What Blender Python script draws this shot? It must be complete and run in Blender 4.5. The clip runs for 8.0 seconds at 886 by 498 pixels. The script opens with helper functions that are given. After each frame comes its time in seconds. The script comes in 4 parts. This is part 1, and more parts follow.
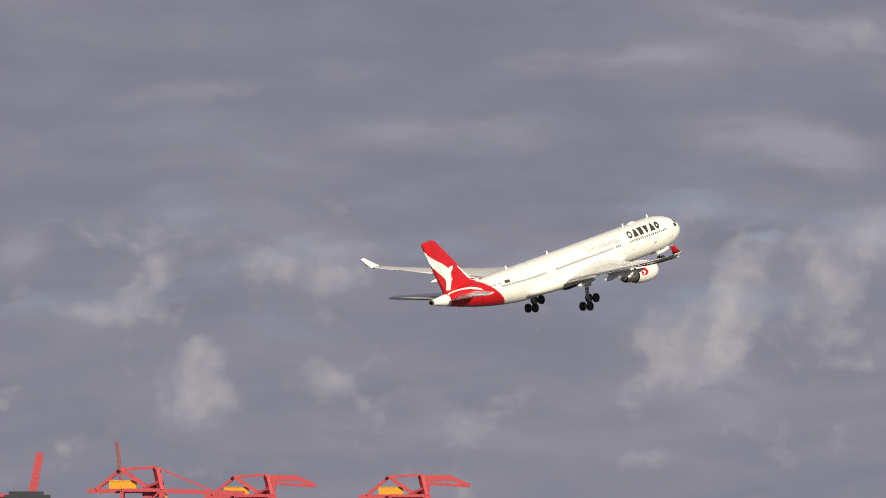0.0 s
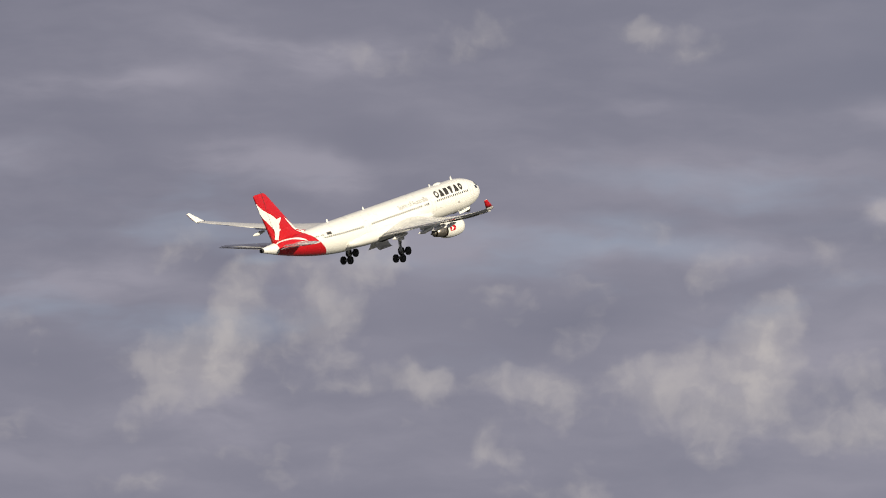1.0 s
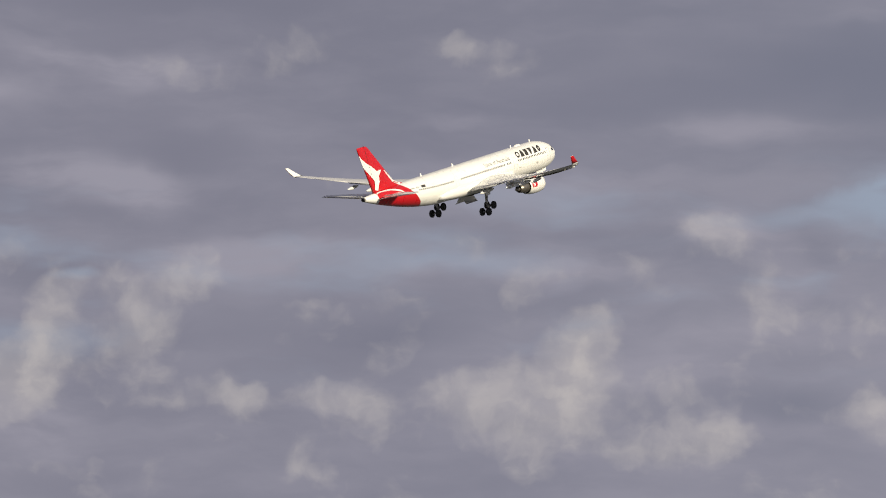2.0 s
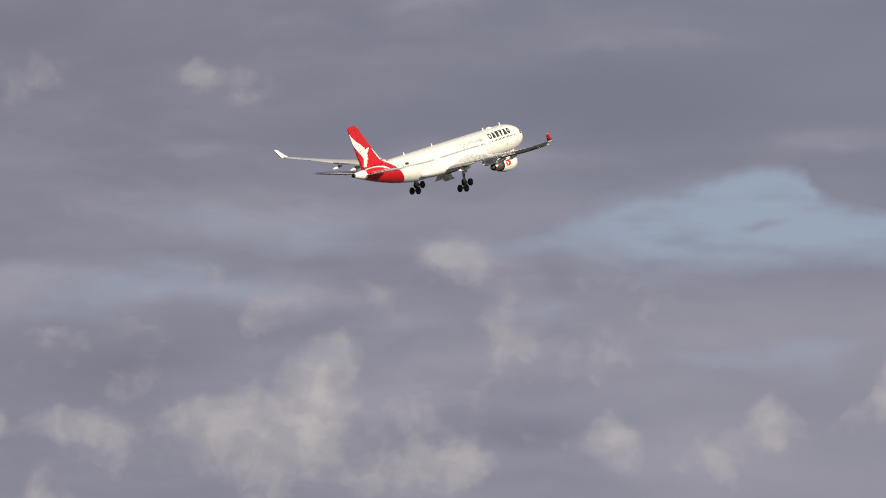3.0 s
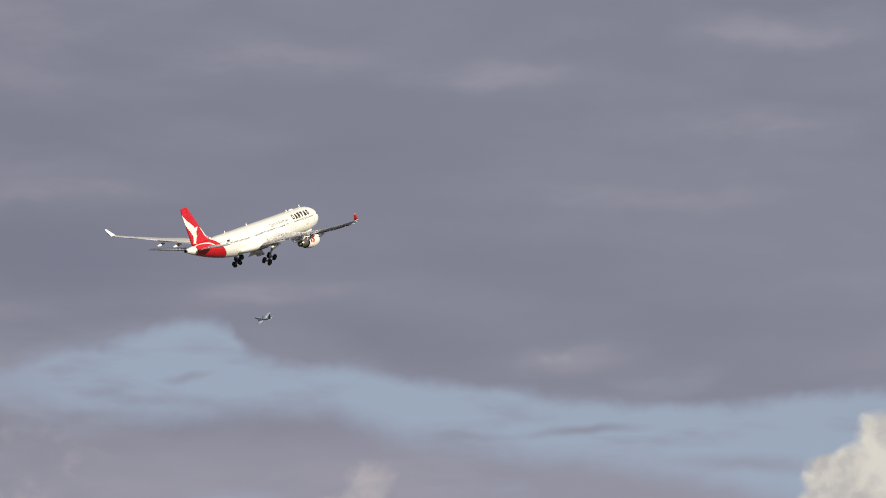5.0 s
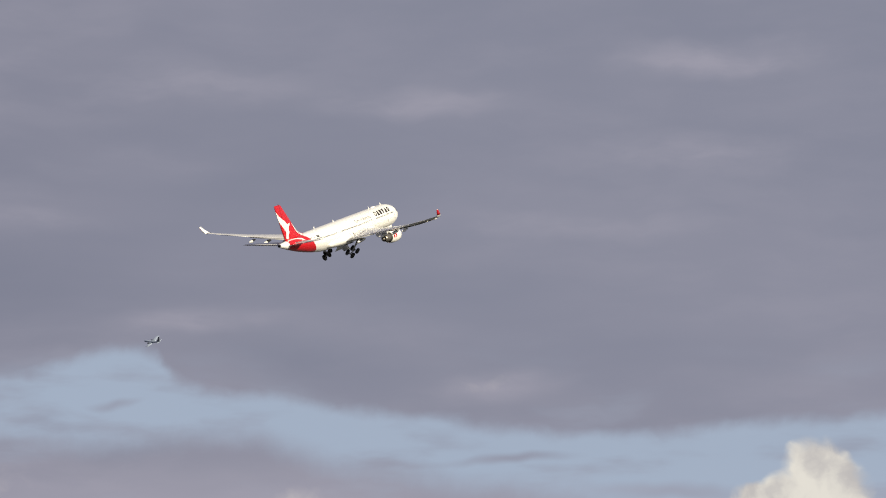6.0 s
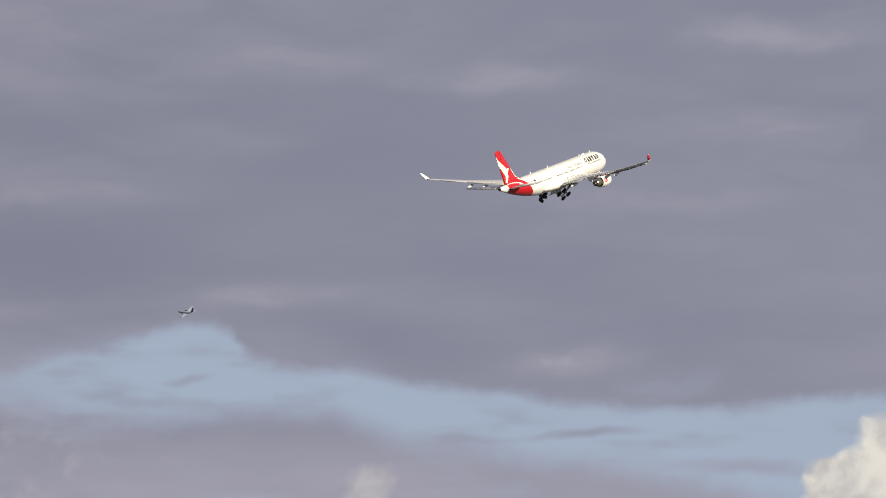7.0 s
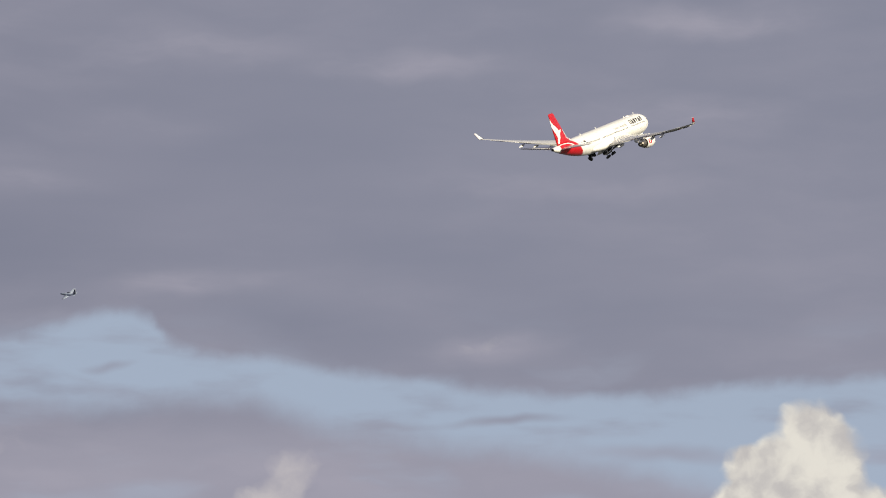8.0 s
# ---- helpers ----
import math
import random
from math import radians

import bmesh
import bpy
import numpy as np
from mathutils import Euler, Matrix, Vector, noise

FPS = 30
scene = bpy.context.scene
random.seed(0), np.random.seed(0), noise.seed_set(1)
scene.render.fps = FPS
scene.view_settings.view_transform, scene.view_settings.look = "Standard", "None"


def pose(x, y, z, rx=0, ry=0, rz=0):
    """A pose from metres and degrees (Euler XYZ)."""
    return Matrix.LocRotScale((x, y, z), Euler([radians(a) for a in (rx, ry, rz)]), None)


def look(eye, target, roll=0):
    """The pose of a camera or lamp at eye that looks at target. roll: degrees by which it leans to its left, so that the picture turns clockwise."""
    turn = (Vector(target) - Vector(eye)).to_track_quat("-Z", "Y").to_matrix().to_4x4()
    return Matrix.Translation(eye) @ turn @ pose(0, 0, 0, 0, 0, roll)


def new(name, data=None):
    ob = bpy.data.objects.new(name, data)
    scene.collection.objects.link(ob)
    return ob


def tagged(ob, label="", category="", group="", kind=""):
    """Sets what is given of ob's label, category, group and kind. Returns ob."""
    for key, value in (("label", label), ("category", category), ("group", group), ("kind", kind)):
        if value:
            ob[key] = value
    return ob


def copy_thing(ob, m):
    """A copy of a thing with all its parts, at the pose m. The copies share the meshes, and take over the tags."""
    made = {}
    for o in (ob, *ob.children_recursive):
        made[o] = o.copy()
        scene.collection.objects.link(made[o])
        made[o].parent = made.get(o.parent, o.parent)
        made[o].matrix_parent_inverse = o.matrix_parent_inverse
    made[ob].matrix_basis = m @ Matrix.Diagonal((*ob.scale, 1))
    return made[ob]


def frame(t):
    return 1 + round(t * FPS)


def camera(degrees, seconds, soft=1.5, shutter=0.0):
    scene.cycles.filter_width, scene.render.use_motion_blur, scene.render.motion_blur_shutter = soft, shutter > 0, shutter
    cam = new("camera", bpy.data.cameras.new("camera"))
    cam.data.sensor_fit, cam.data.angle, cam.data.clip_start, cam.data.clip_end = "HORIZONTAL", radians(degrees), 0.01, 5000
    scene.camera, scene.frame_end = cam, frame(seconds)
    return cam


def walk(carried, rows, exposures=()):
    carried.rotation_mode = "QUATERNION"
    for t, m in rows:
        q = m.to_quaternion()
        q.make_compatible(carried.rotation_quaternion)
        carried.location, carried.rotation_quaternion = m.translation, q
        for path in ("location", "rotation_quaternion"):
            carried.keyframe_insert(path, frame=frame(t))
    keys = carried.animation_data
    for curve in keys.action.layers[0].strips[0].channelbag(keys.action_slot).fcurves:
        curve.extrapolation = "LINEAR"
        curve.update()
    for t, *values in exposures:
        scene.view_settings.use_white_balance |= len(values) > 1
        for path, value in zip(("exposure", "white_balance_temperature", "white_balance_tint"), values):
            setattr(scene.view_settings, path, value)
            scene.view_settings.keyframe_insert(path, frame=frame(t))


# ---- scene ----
EYE = (0.0, 0.0, 4.0)

# pan of the tripod head: seconds, heading and elevation in degrees
PAN = (
    (0, -7.7839, 2.9302),
    (0.1, -7.4639, 2.9523),
    (0.2, -6.9785, 2.9523),
    (0.3, -6.3661, 2.9688),
    (0.4, -5.7372, 2.9854),
    (0.5, -5.1414, 3.0019),
    (0.6, -4.6119, 3.0240),
    (0.8, -3.6851, 3.0792),
    (1.0, -2.8796, 3.1509),
    (1.2, -2.3942, 3.2061),
    (2.3, -0.4799, 3.3633),
    (2.5, 0.0000, 3.4377),
    (3.0, 1.4840, 3.5646),
    (3.5, 3.0369, 3.7384),
    (4.0, 4.0078, 4.1080),
    (4.5, 5.3809, 4.6370),
    (4.7, 6.0903, 4.8279),
    (5.25, 7.7563, 5.1920),
    (5.8, 8.0818, 5.3465),
    (6.0, 7.8115, 5.3189),
    (6.5, 7.4143, 5.1699),
    (7.0, 7.0998, 5.0762),
    (7.5, 7.3481, 4.9769),
    (7.65, 7.4530, 4.9714),
    (7.8, 7.5357, 4.9603),
    (8.0, 7.8721, 4.9493),
)
# flight of the airliner: seconds, place, heading, pitch, bank in degrees
FLIGHT = (
    (0, -103.23, 891.81, 47.63, 31.75, 14.91, -0.06),
    (0.2, -94.32, 906.22, 50.36, 31.98, 14.73, -0.11),
    (0.5, -81.36, 928.37, 54.93, 32.13, 14.78, -0.20),
    (0.8, -68.80, 950.71, 58.96, 32.17, 14.38, -0.21),
    (1.0, -59.39, 965.95, 62.12, 32.27, 14.26, -0.08),
    (1.2, -50.55, 980.72, 65.24, 32.20, 14.21, -0.14),
    (2.5, 6.79, 1076.89, 83.94, 32.70, 12.72, 0.21),
    (3.0, 28.82, 1113.74, 91.24, 32.67, 13.03, -0.54),
    (3.5, 50.42, 1150.08, 98.28, 32.67, 13.20, -0.84),
    (4.0, 71.97, 1186.68, 105.49, 32.66, 13.54, -0.92),
    (4.5, 94.13, 1223.04, 112.07, 32.59, 13.66, -0.78),
    (6.0, 159.05, 1331.46, 133.25, 32.48, 14.06, -1.49),
    (6.5, 180.52, 1367.28, 140.30, 32.49, 14.13, -1.76),
    (7.0, 202.05, 1402.95, 147.89, 32.34, 13.88, -1.77),
    (7.5, 223.56, 1438.30, 155.11, 32.17, 13.98, -1.73),
    (8.0, 244.79, 1473.73, 162.29, 32.21, 14.19, -1.37),
)


def attitude(x, y, z, heading, pitch, bank):
    return pose(x, y, z, bank, -pitch, 90 - heading)


cam = camera(8.6336, 8.0, soft=1.05)
walk(cam, [(t, pose(*EYE, 90 + el, 0, -az)) for t, az, el in PAN],
     exposures=((0, 0.0), (4.7, 0.03), (5.8, 0.22), (8.0, 0.22)))

# ---- light ----
SUN_AZ, SUN_EL = 134.0, 23.0
sun_dir = Vector((math.sin(radians(SUN_AZ)) * math.cos(radians(SUN_EL)), math.cos(radians(SUN_AZ)) * math.cos(radians(SUN_EL)), math.sin(radians(SUN_EL))))
sun = new("sun", bpy.data.lights.new("sun", "SUN"))
sun.data.energy, sun.data.angle, sun.data.color = 5.0, radians(0.5), (1.0, 0.90, 0.69)
sun.matrix_world = look(sun_dir * 100, (0, 0, 0))


class Nodes:
    """Short hand for node trees."""

    def __init__(self, tree):
        self.tree = tree
        tree.nodes.clear()

    def add(self, kind, *links):
        node = self.tree.nodes.new(kind)
        for i, link in enumerate(links):
            self.put(node, i, link)
        return node

    def put(self, node, socket, link):
        if link is None:
            return
        if isinstance(link, bpy.types.NodeSocket):
            self.tree.links.new(link, node.inputs[socket])
        else:
            node.inputs[socket].default_value = link

    def math(self, op, a, b=None, c=None, clamp=False):
        node = self.add("ShaderNodeMath", a, b, c)
        node.operation, node.use_clamp = op, clamp
        return node.outputs[0]

    def vec(self, op, a, b=None):
        node = self.add("ShaderNodeVectorMath", a, b)
        node.operation = op
        return node.outputs[1 if op == "LENGTH" else 0]

    def noise(self, vector, scale, detail=5.0, rough=0.55, color=False, distort=0.0):
        node = self.add("ShaderNodeTexNoise", vector)
        for key, value in (("Scale", scale), ("Detail", detail), ("Roughness", rough), ("Distortion", distort)):
            node.inputs[key].default_value = value
        return node.outputs["Color" if color else "Fac"]

    def ramp(self, value, low, high, to_low=0.0, to_high=1.0, smooth=True):
        node = self.add("ShaderNodeMapRange", value, low, high, to_low, to_high)
        node.interpolation_type = "SMOOTHSTEP" if smooth else "LINEAR"
        return node.outputs[0]

    def mix(self, fac, a, b, blend="MIX"):
        node = self.add("ShaderNodeMix")
        node.data_type, node.blend_type = "RGBA", blend
        for socket, link in ((0, fac), (6, a), (7, b)):
            self.put(node, socket, link)
        return node.outputs[2]

    def curve(self, value, low, high, points, bottom, top):
        """A drawn line through (place, height) points."""
        node = self.add("ShaderNodeFloatCurve")
        line = node.mapping.curves[0]
        rows = [((p - low) / (high - low), (h - bottom) / (top - bottom)) for p, h in points]
        while len(line.points) < len(rows):
            line.points.new(0.5, 0.5)
        for point, row in zip(line.points, rows):
            point.location = row
        node.mapping.update()
        self.put(node, "Value", self.ramp(value, low, high, smooth=False))
        return self.ramp(node.outputs[0], 0.0, 1.0, bottom, top, smooth=False)


# ---- sky: Nishita air behind a broken deck of stratocumulus ----
world = bpy.data.worlds.new("world")
scene.world = world
world.use_nodes = True
n = Nodes(world.node_tree)
way = n.add("ShaderNodeTexCoord").outputs["Generated"]
split = n.add("ShaderNodeSeparateXYZ", way).outputs
# u and v: hundredths of the lens's length to the right and down
az = n.math("ARCTAN2", split[0], split[1])
el = n.math("ARCSINE", split[2])
u0 = n.math("MULTIPLY", az, 103.86)
v0 = n.math("MULTIPLY", n.math("SUBTRACT", 0.06, el), 103.86)
flat = n.add("ShaderNodeCombineXYZ", u0, v0, 0.0).outputs[0]


def wobble(vector, scale, size, seed, detail=4.0):
    moved = n.vec("ADD", vector, (seed, seed * 1.7, seed * 0.3))
    lean = n.vec("SUBTRACT", n.noise(moved, scale, detail, 0.6, color=True), (0.5, 0.5, 0.5))
    return n.vec("ADD", vector, n.vec("MULTIPLY", lean, (size, size, 0.0)))


soft = wobble(flat, 0.35, 0.8, 3.1, 3.0)                              # for thin, drawn-out cloud
puffy = wobble(wobble(flat, 0.9, 0.55, 7.7, 3.0), 3.2, 0.16, 4.3, 3.0)  # for heaped cloud


def lumps(spots, vector, field=None, swell=1.0, trail=1.0):
    """Soft oval swellings of cloud: place, half widths, amount, tilt in degrees; trail under 1 draws out the foot."""
    for u, v, ru, rv, amount, tilt in spots:
        near = n.add("ShaderNodeMapping", vector, (u, v, 0), (0, 0, radians(tilt)), (ru * swell, rv * swell, 1))
        near.vector_type = "TEXTURE"
        near = near.outputs[0]
        if trail < 1:
            near = n.vec("MINIMUM", near, n.vec("MULTIPLY", near, (1.0, trail, 1.0)))
        one = n.ramp(n.vec("LENGTH", near), 1.0, 0.0, 0.0, amount)
        field = one if field is None else n.math("ADD", field, one)
    return field


# the deck: long streaks, darker above
streak = n.noise(n.vec("MULTIPLY", soft, (0.13, 0.62, 1.0)), 1.0, 3.0, 0.5)
streak2 = n.noise(n.vec("ADD", n.vec("MULTIPLY", soft, (0.45, 1.5, 1.0)), (9.0, 4.0, 2.0)), 1.0, 5.0, 0.55)
wide = n.noise(n.vec("ADD", n.vec("MULTIPLY", flat, (0.1, 0.22, 1.0)), (2.0, 8.0, 5.0)), 1.0, 3.0, 0.5)
grey = n.math("ADD", n.math("MULTIPLY", n.ramp(streak, 0.34, 0.70), 0.26), n.math("MULTIPLY", n.ramp(streak2, 0.34, 0.72), 0.24))
grey = n.math("ADD", grey, n.math("MULTIPLY", n.ramp(wide, 0.35, 0.68), 0.14))
# the eastern deck is more even
grey = n.math("ADD", grey, n.math("MULTIPLY", n.math("SUBTRACT", 0.30, grey), n.ramp(u0, 5.0, 11.0, 0.0, 0.5)))
grey = n.math("ADD", grey, n.ramp(v0, -7.0, 1.5, 0.02, 0.20))
grey = n.math("ADD", grey, n.math("MULTIPLY", n.ramp(u0, -9.0, -3.0), n.ramp(v0, -0.6, 1.2, 0.05, 0.15)))
grey = n.math("ADD", grey, n.math("MULTIPLY", n.ramp(u0, 4.0, 7.0), n.ramp(v0, 0.1, 1.0, -0.04, 0.24)))
# pale and dark banks of the deck, from west to east
PALE_WEST = (
    (-18.6, -1.8, 2.2, 0.35, 0.30, -4), (-13.9, -1.1, 2.8, 0.45, 0.32, 0), (-11.0, -2.4, 3.6, 0.40, 0.30, -5), (-7.6, -0.9, 1.7, 0.75, 0.34, 22),
    (-8.2, -3.0, 2.6, 0.50, 0.32, 8), (-16.4, 1.15, 2.6, 0.75, 0.42, 0), (-20.0, 1.7, 1.4, 0.6, 0.34, -25), (-21.7, 1.0, 0.8, 0.9, 0.36, 0),
    (-12.0, 3.4, 2.0, 0.5, 0.22, 0), (-14.2, 3.7, 0.9, 0.4, 0.20, 10), (-11.4, 1.1, 2.8, 0.65, 0.42, -4), (-9.2, 3.4, 1.6, 1.1, 0.26, 0),
    (-10.5, -2.45, 1.1, 0.22, 0.24, 0), (-16.2, 4.2, 5.0, 0.6, 0.16, 0),
)
PALE_MIDDLE = (
    (-8.9, -1.1, 2.4, 0.55, 0.30, 8), (-6.8, -2.9, 2.4, 0.45, 0.36, 4), (-7.2, -0.8, 1.1, 0.8, 0.34, 25), (-3.6, -1.0, 1.2, 0.45, 0.30, 0),
    (-1.5, -2.0, 1.1, 0.25, 0.24, -6), (-0.5, -0.8, 3.4, 0.60, 0.32, 0), (-5.6, 0.45, 3.0, 0.50, 0.54, -5), (-1.0, 0.55, 3.4, 0.55, 0.40, 0),
    (0.2, 0.75, 1.2, 0.4, 0.34, -10), (3.4, 0.1, 1.5, 0.65, 0.48, 15), (4.0, 0.8, 0.8, 0.8, 0.36, 20), (2.6, 2.2, 2.6, 0.7, 0.26, -14),
    (7.2, 3.4, 2.4, 0.8, 0.26, 0), (2.7, -4.6, 1.5, 0.6, 0.38, -15),
)
PALE_EAST = (
    (6.6, -3.85, 2.2, 0.40, 0.26, 0), (9.6, -2.15, 2.2, 0.36, 0.30, -3), (3.3, -1.9, 2.8, 0.38, 0.34, 2), (2.9, -0.1, 1.1, 0.6, 0.30, 0),
    (15.2, -1.08, 1.6, 0.40, 0.28, -8), (13.6, -6.0, 2.6, 0.4, 0.28, 0), (19.1, -6.8, 3.0, 0.5, 0.36, -3), (9.8, -6.3, 2.6, 0.5, 0.24, 0),
    (18.6, -5.1, 3.0, 0.55, 0.20, 0), (8.4, -5.0, 3.2, 0.5, 0.16, 3), (16.0, -3.9, 4.0, 0.4, 0.12, 0), (11.6, 1.4, 3.4, 0.7, 0.16, 0),
)
DULL = (
    (-20.6, 0.0, 3.6, 1.0, -0.18, 0), (-9.3, 0.75, 1.8, 0.65, -0.24, -10), (-6.6, -1.5, 2.4, 0.7, -0.22, 0), (-4.2, 1.7, 4.4, 1.0, -0.24, 0),
    (-3.0, 1.9, 2.8, 0.8, -0.14, -12), (0.5, 1.2, 1.5, 0.5, -0.18, -5), (4.2, 3.0, 1.5, 0.6, -0.26, 0), (4.6, -2.9, 7.0, 1.6, -0.24, 0),
    (11.6, -1.5, 3.6, 0.75, -0.20, 7), (9.5, -4.6, 7.5, 2.0, -0.16, 0), (14.4, -2.7, 5.0, 0.8, -0.14, 0), (-6.4, -4.2, 5.0, 0.6, -0.20, 0),
    (9.2, 2.6, 2.4, 0.6, -0.10, 0), (-13.0, 2.4, 3.6, 0.8, -0.16, 0), (17.5, -1.6, 5.0, 1.0, -0.12, 0),
)
banks = lumps(DULL, soft, lumps(PALE_EAST, soft, lumps(PALE_MIDDLE, soft, lumps(PALE_WEST, soft))))
grey = n.math("ADD", grey, n.math("MULTIPLY", banks, n.ramp(streak2, 0.34, 0.66, 0.8, 1.75)))
grey = n.ramp(grey, -0.25, 1.40)
dull = n.mix(n.ramp(u0, -8.0, 16.0), (0.184, 0.185, 0.241, 1), (0.177, 0.190, 0.251, 1))
deck = n.mix(grey, dull, (0.316, 0.304, 0.364, 1))

# heaped cloud that stands out of the deck
HEADS_WEST = (
    (-8.85, 1.45, 0.55, 0.95, 0.80, 8), (-9.2, 2.25, 0.9, 0.6, 0.62, 0), (-10.0, 2.4, 0.8, 0.6, 0.55, -20), (-7.4, 1.65, 1.0, 0.7, 0.66, -20),
    (-9.1, 3.2, 1.3, 0.9, 0.16, 0), (-18.25, 2.85, 0.5, 0.42, 0.66, 25), (-18.0, 3.4, 0.7, 0.4, 0.45, 0), (-18.8, 3.55, 0.8, 0.4, 0.35, 0),
    (-16.15, 3.2, 0.85, 0.42, 0.55, 0), (-20.2, 2.0, 0.9, 0.3, 0.38, -12), (-17.0, 1.1, 2.2, 0.40, 0.36, -3), (-19.1, 1.3, 1.2, 0.3, 0.34, -28),
    (-6.0, 2.7, 0.7, 0.30, 0.38, -10), (-6.8, 3.0, 0.7, 0.18, 0.36, 0), (-5.35, 2.8, 0.5, 0.24, 0.46, -15),
)
HEADS_MIDDLE = (
    (-4.45, 3.85, 0.7, 0.40, 0.30, 0), (-3.4, 2.9, 1.2, 0.42, 0.42, -8), (0.05, 2.6, 1.2, 0.85, 0.80, 0), (0.6, 1.9, 0.75, 0.85, 0.78, 20),
    (-1.45, 2.75, 1.2, 0.60, 0.66, -10), (-0.6, 3.2, 1.8, 0.5, 0.36, 0), (2.1, 3.1, 1.5, 0.9, 0.38, 20), (3.2, 3.45, 1.0, 0.35, 0.34, 10),
    (5.68, 3.15, 0.65, 0.55, 0.70, -20), (7.6, 3.3, 0.9, 0.5, 0.50, -15), (8.5, 2.85, 0.6, 0.55, 0.62, -30), (-4.7, -3.35, 0.95, 0.42, 0.48, 0),
    (-6.6, -2.95, 1.6, 0.3, 0.32, 4), (-1.3, -3.28, 1.1, 0.36, 0.54, 8), (-3.6, -1.0, 0.6, 0.3, 0.30, 0),
)
HEADS_EAST = (
    (1.6, 0.5, 0.5, 0.28, 0.55, 15), (3.3, 0.0, 1.2, 0.45, 0.26, 10), (4.0, 0.8, 0.6, 0.55, 0.24, 15), (-0.1, 0.6, 1.0, 0.3, 0.30, -8),
    (11.6, 1.3, 0.5, 0.62, 0.95, 20), (11.0, 1.75, 0.5, 0.42, 0.85, -30), (10.7, 2.15, 0.55, 0.5, 0.60, 0), (9.9, 2.75, 1.3, 0.30, 0.28, -25),
    (14.2, 2.9, 1.3, 0.55, 0.85, -8), (15.2, -1.1, 0.9, 0.2, 0.30, -8), (2.9, -0.1, 0.8, 0.4, 0.40, 0), (3.7, 0.7, 0.7, 0.6, 0.14, 0),
    (-7.2, 0.85, 1.6, 0.4, 0.34, -6),
)
mass = lumps(HEADS_EAST, puffy, lumps(HEADS_MIDDLE, puffy, lumps(HEADS_WEST, puffy, None, 1.3, 0.6), 1.3, 0.6), 1.3, 0.6)
fleece = n.noise(n.vec("ADD", n.vec("MULTIPLY", puffy, (0.45, 0.9, 1.0)), (3.0, 6.0, 1.0)), 1.0, 4.0, 0.5)
fleece = n.math("MULTIPLY", n.ramp(fleece, 0.42, 0.70, 0.0, 0.34), n.math("MULTIPLY", n.ramp(v0, -1.0, 0.8), n.ramp(u0, 9.5, 5.5)))
mass = n.math("ADD", mass, fleece)
cells = n.add("ShaderNodeTexVoronoi", puffy)
cells.feature, cells.inputs["Scale"].default_value, cells.inputs["Smoothness"].default_value = "SMOOTH_F1", 3.0, 0.5


def billows(vector):
    return n.noise(n.vec("ADD", vector, (0.0, 0.0, 4.0)), 1.0, 5.0, 0.52)


rough = billows(puffy)
lit_side = billows(n.vec("ADD", puffy, (0.30, -0.16, 0.0)))
dense = n.math("ADD", mass, n.math("MULTIPLY", n.math("SUBTRACT", rough, 0.5), 1.2))
dense = n.math("ADD", dense, n.math("MULTIPLY", n.math("SUBTRACT", 0.35, cells.outputs["Distance"]), 0.20))
heaps = n.math("ADD", n.ramp(dense, 0.15, 0.60, 0.0, 0.24), n.ramp(dense, 0.15, 1.35, 0.0, 0.80, smooth=False))
heaps = n.math("MULTIPLY", heaps, n.ramp(mass, 0.0, 0.22))
relief = n.ramp(n.math("SUBTRACT", rough, lit_side), -0.16, 0.16, 0.58, 1.12)
heaps = n.math("MULTIPLY", n.math("MULTIPLY", heaps, relief), 0.62)
cloud = n.mix(heaps, deck, (0.570, 0.528, 0.505, 1))

# the long gap of clear air
drift = n.add("ShaderNodeSeparateXYZ", wobble(wobble(flat, 0.5, 0.55, 5.5, 3.0), 1.7, 0.26, 2.2, 5.0)).outputs
upper = n.curve(drift[0], 2.0, 26.0, ((2.0, 0.1), (4.2, -0.55), (5.2, -0.95), (6.0, -1.2), (7.3, -1.52), (8.4, -1.76), (8.95, -1.68), (9.35, -1.28), (9.9, -1.08), (11.6, -0.85), (14.1, -0.5), (16.6, -0.27), (19.1, -0.4), (22.0, -0.55), (26.0, -0.6)), -3.0, 3.0)
lower = n.curve(drift[0], 2.0, 26.0, ((2.0, 0.1), (4.2, -0.3), (6.0, -0.1), (8.0, 0.15), (10.3, -0.02), (11.8, 0.36), (13.6, 0.65), (15.6, 0.9), (18.0, 1.4), (21.0, 1.9), (26.0, 2.2)), -3.0, 3.0)
under = n.ramp(n.math("SUBTRACT", drift[1], upper), -0.06, 0.34)
over = n.ramp(n.math("SUBTRACT", lower, drift[1]), -0.35, 0.40)
gap = n.math("MULTIPLY", under, over)
thin = n.ramp(n.noise(n.vec("MULTIPLY", flat, (0.4, 1.6, 1)), 1.0, 4.0, 0.5), 0.48, 0.75, 1.0, 0.45)
gap = n.math("MULTIPLY", gap, n.math("MULTIPLY", thin, n.ramp(u0, 2.5, 7.5, 0.35, 1.0)))
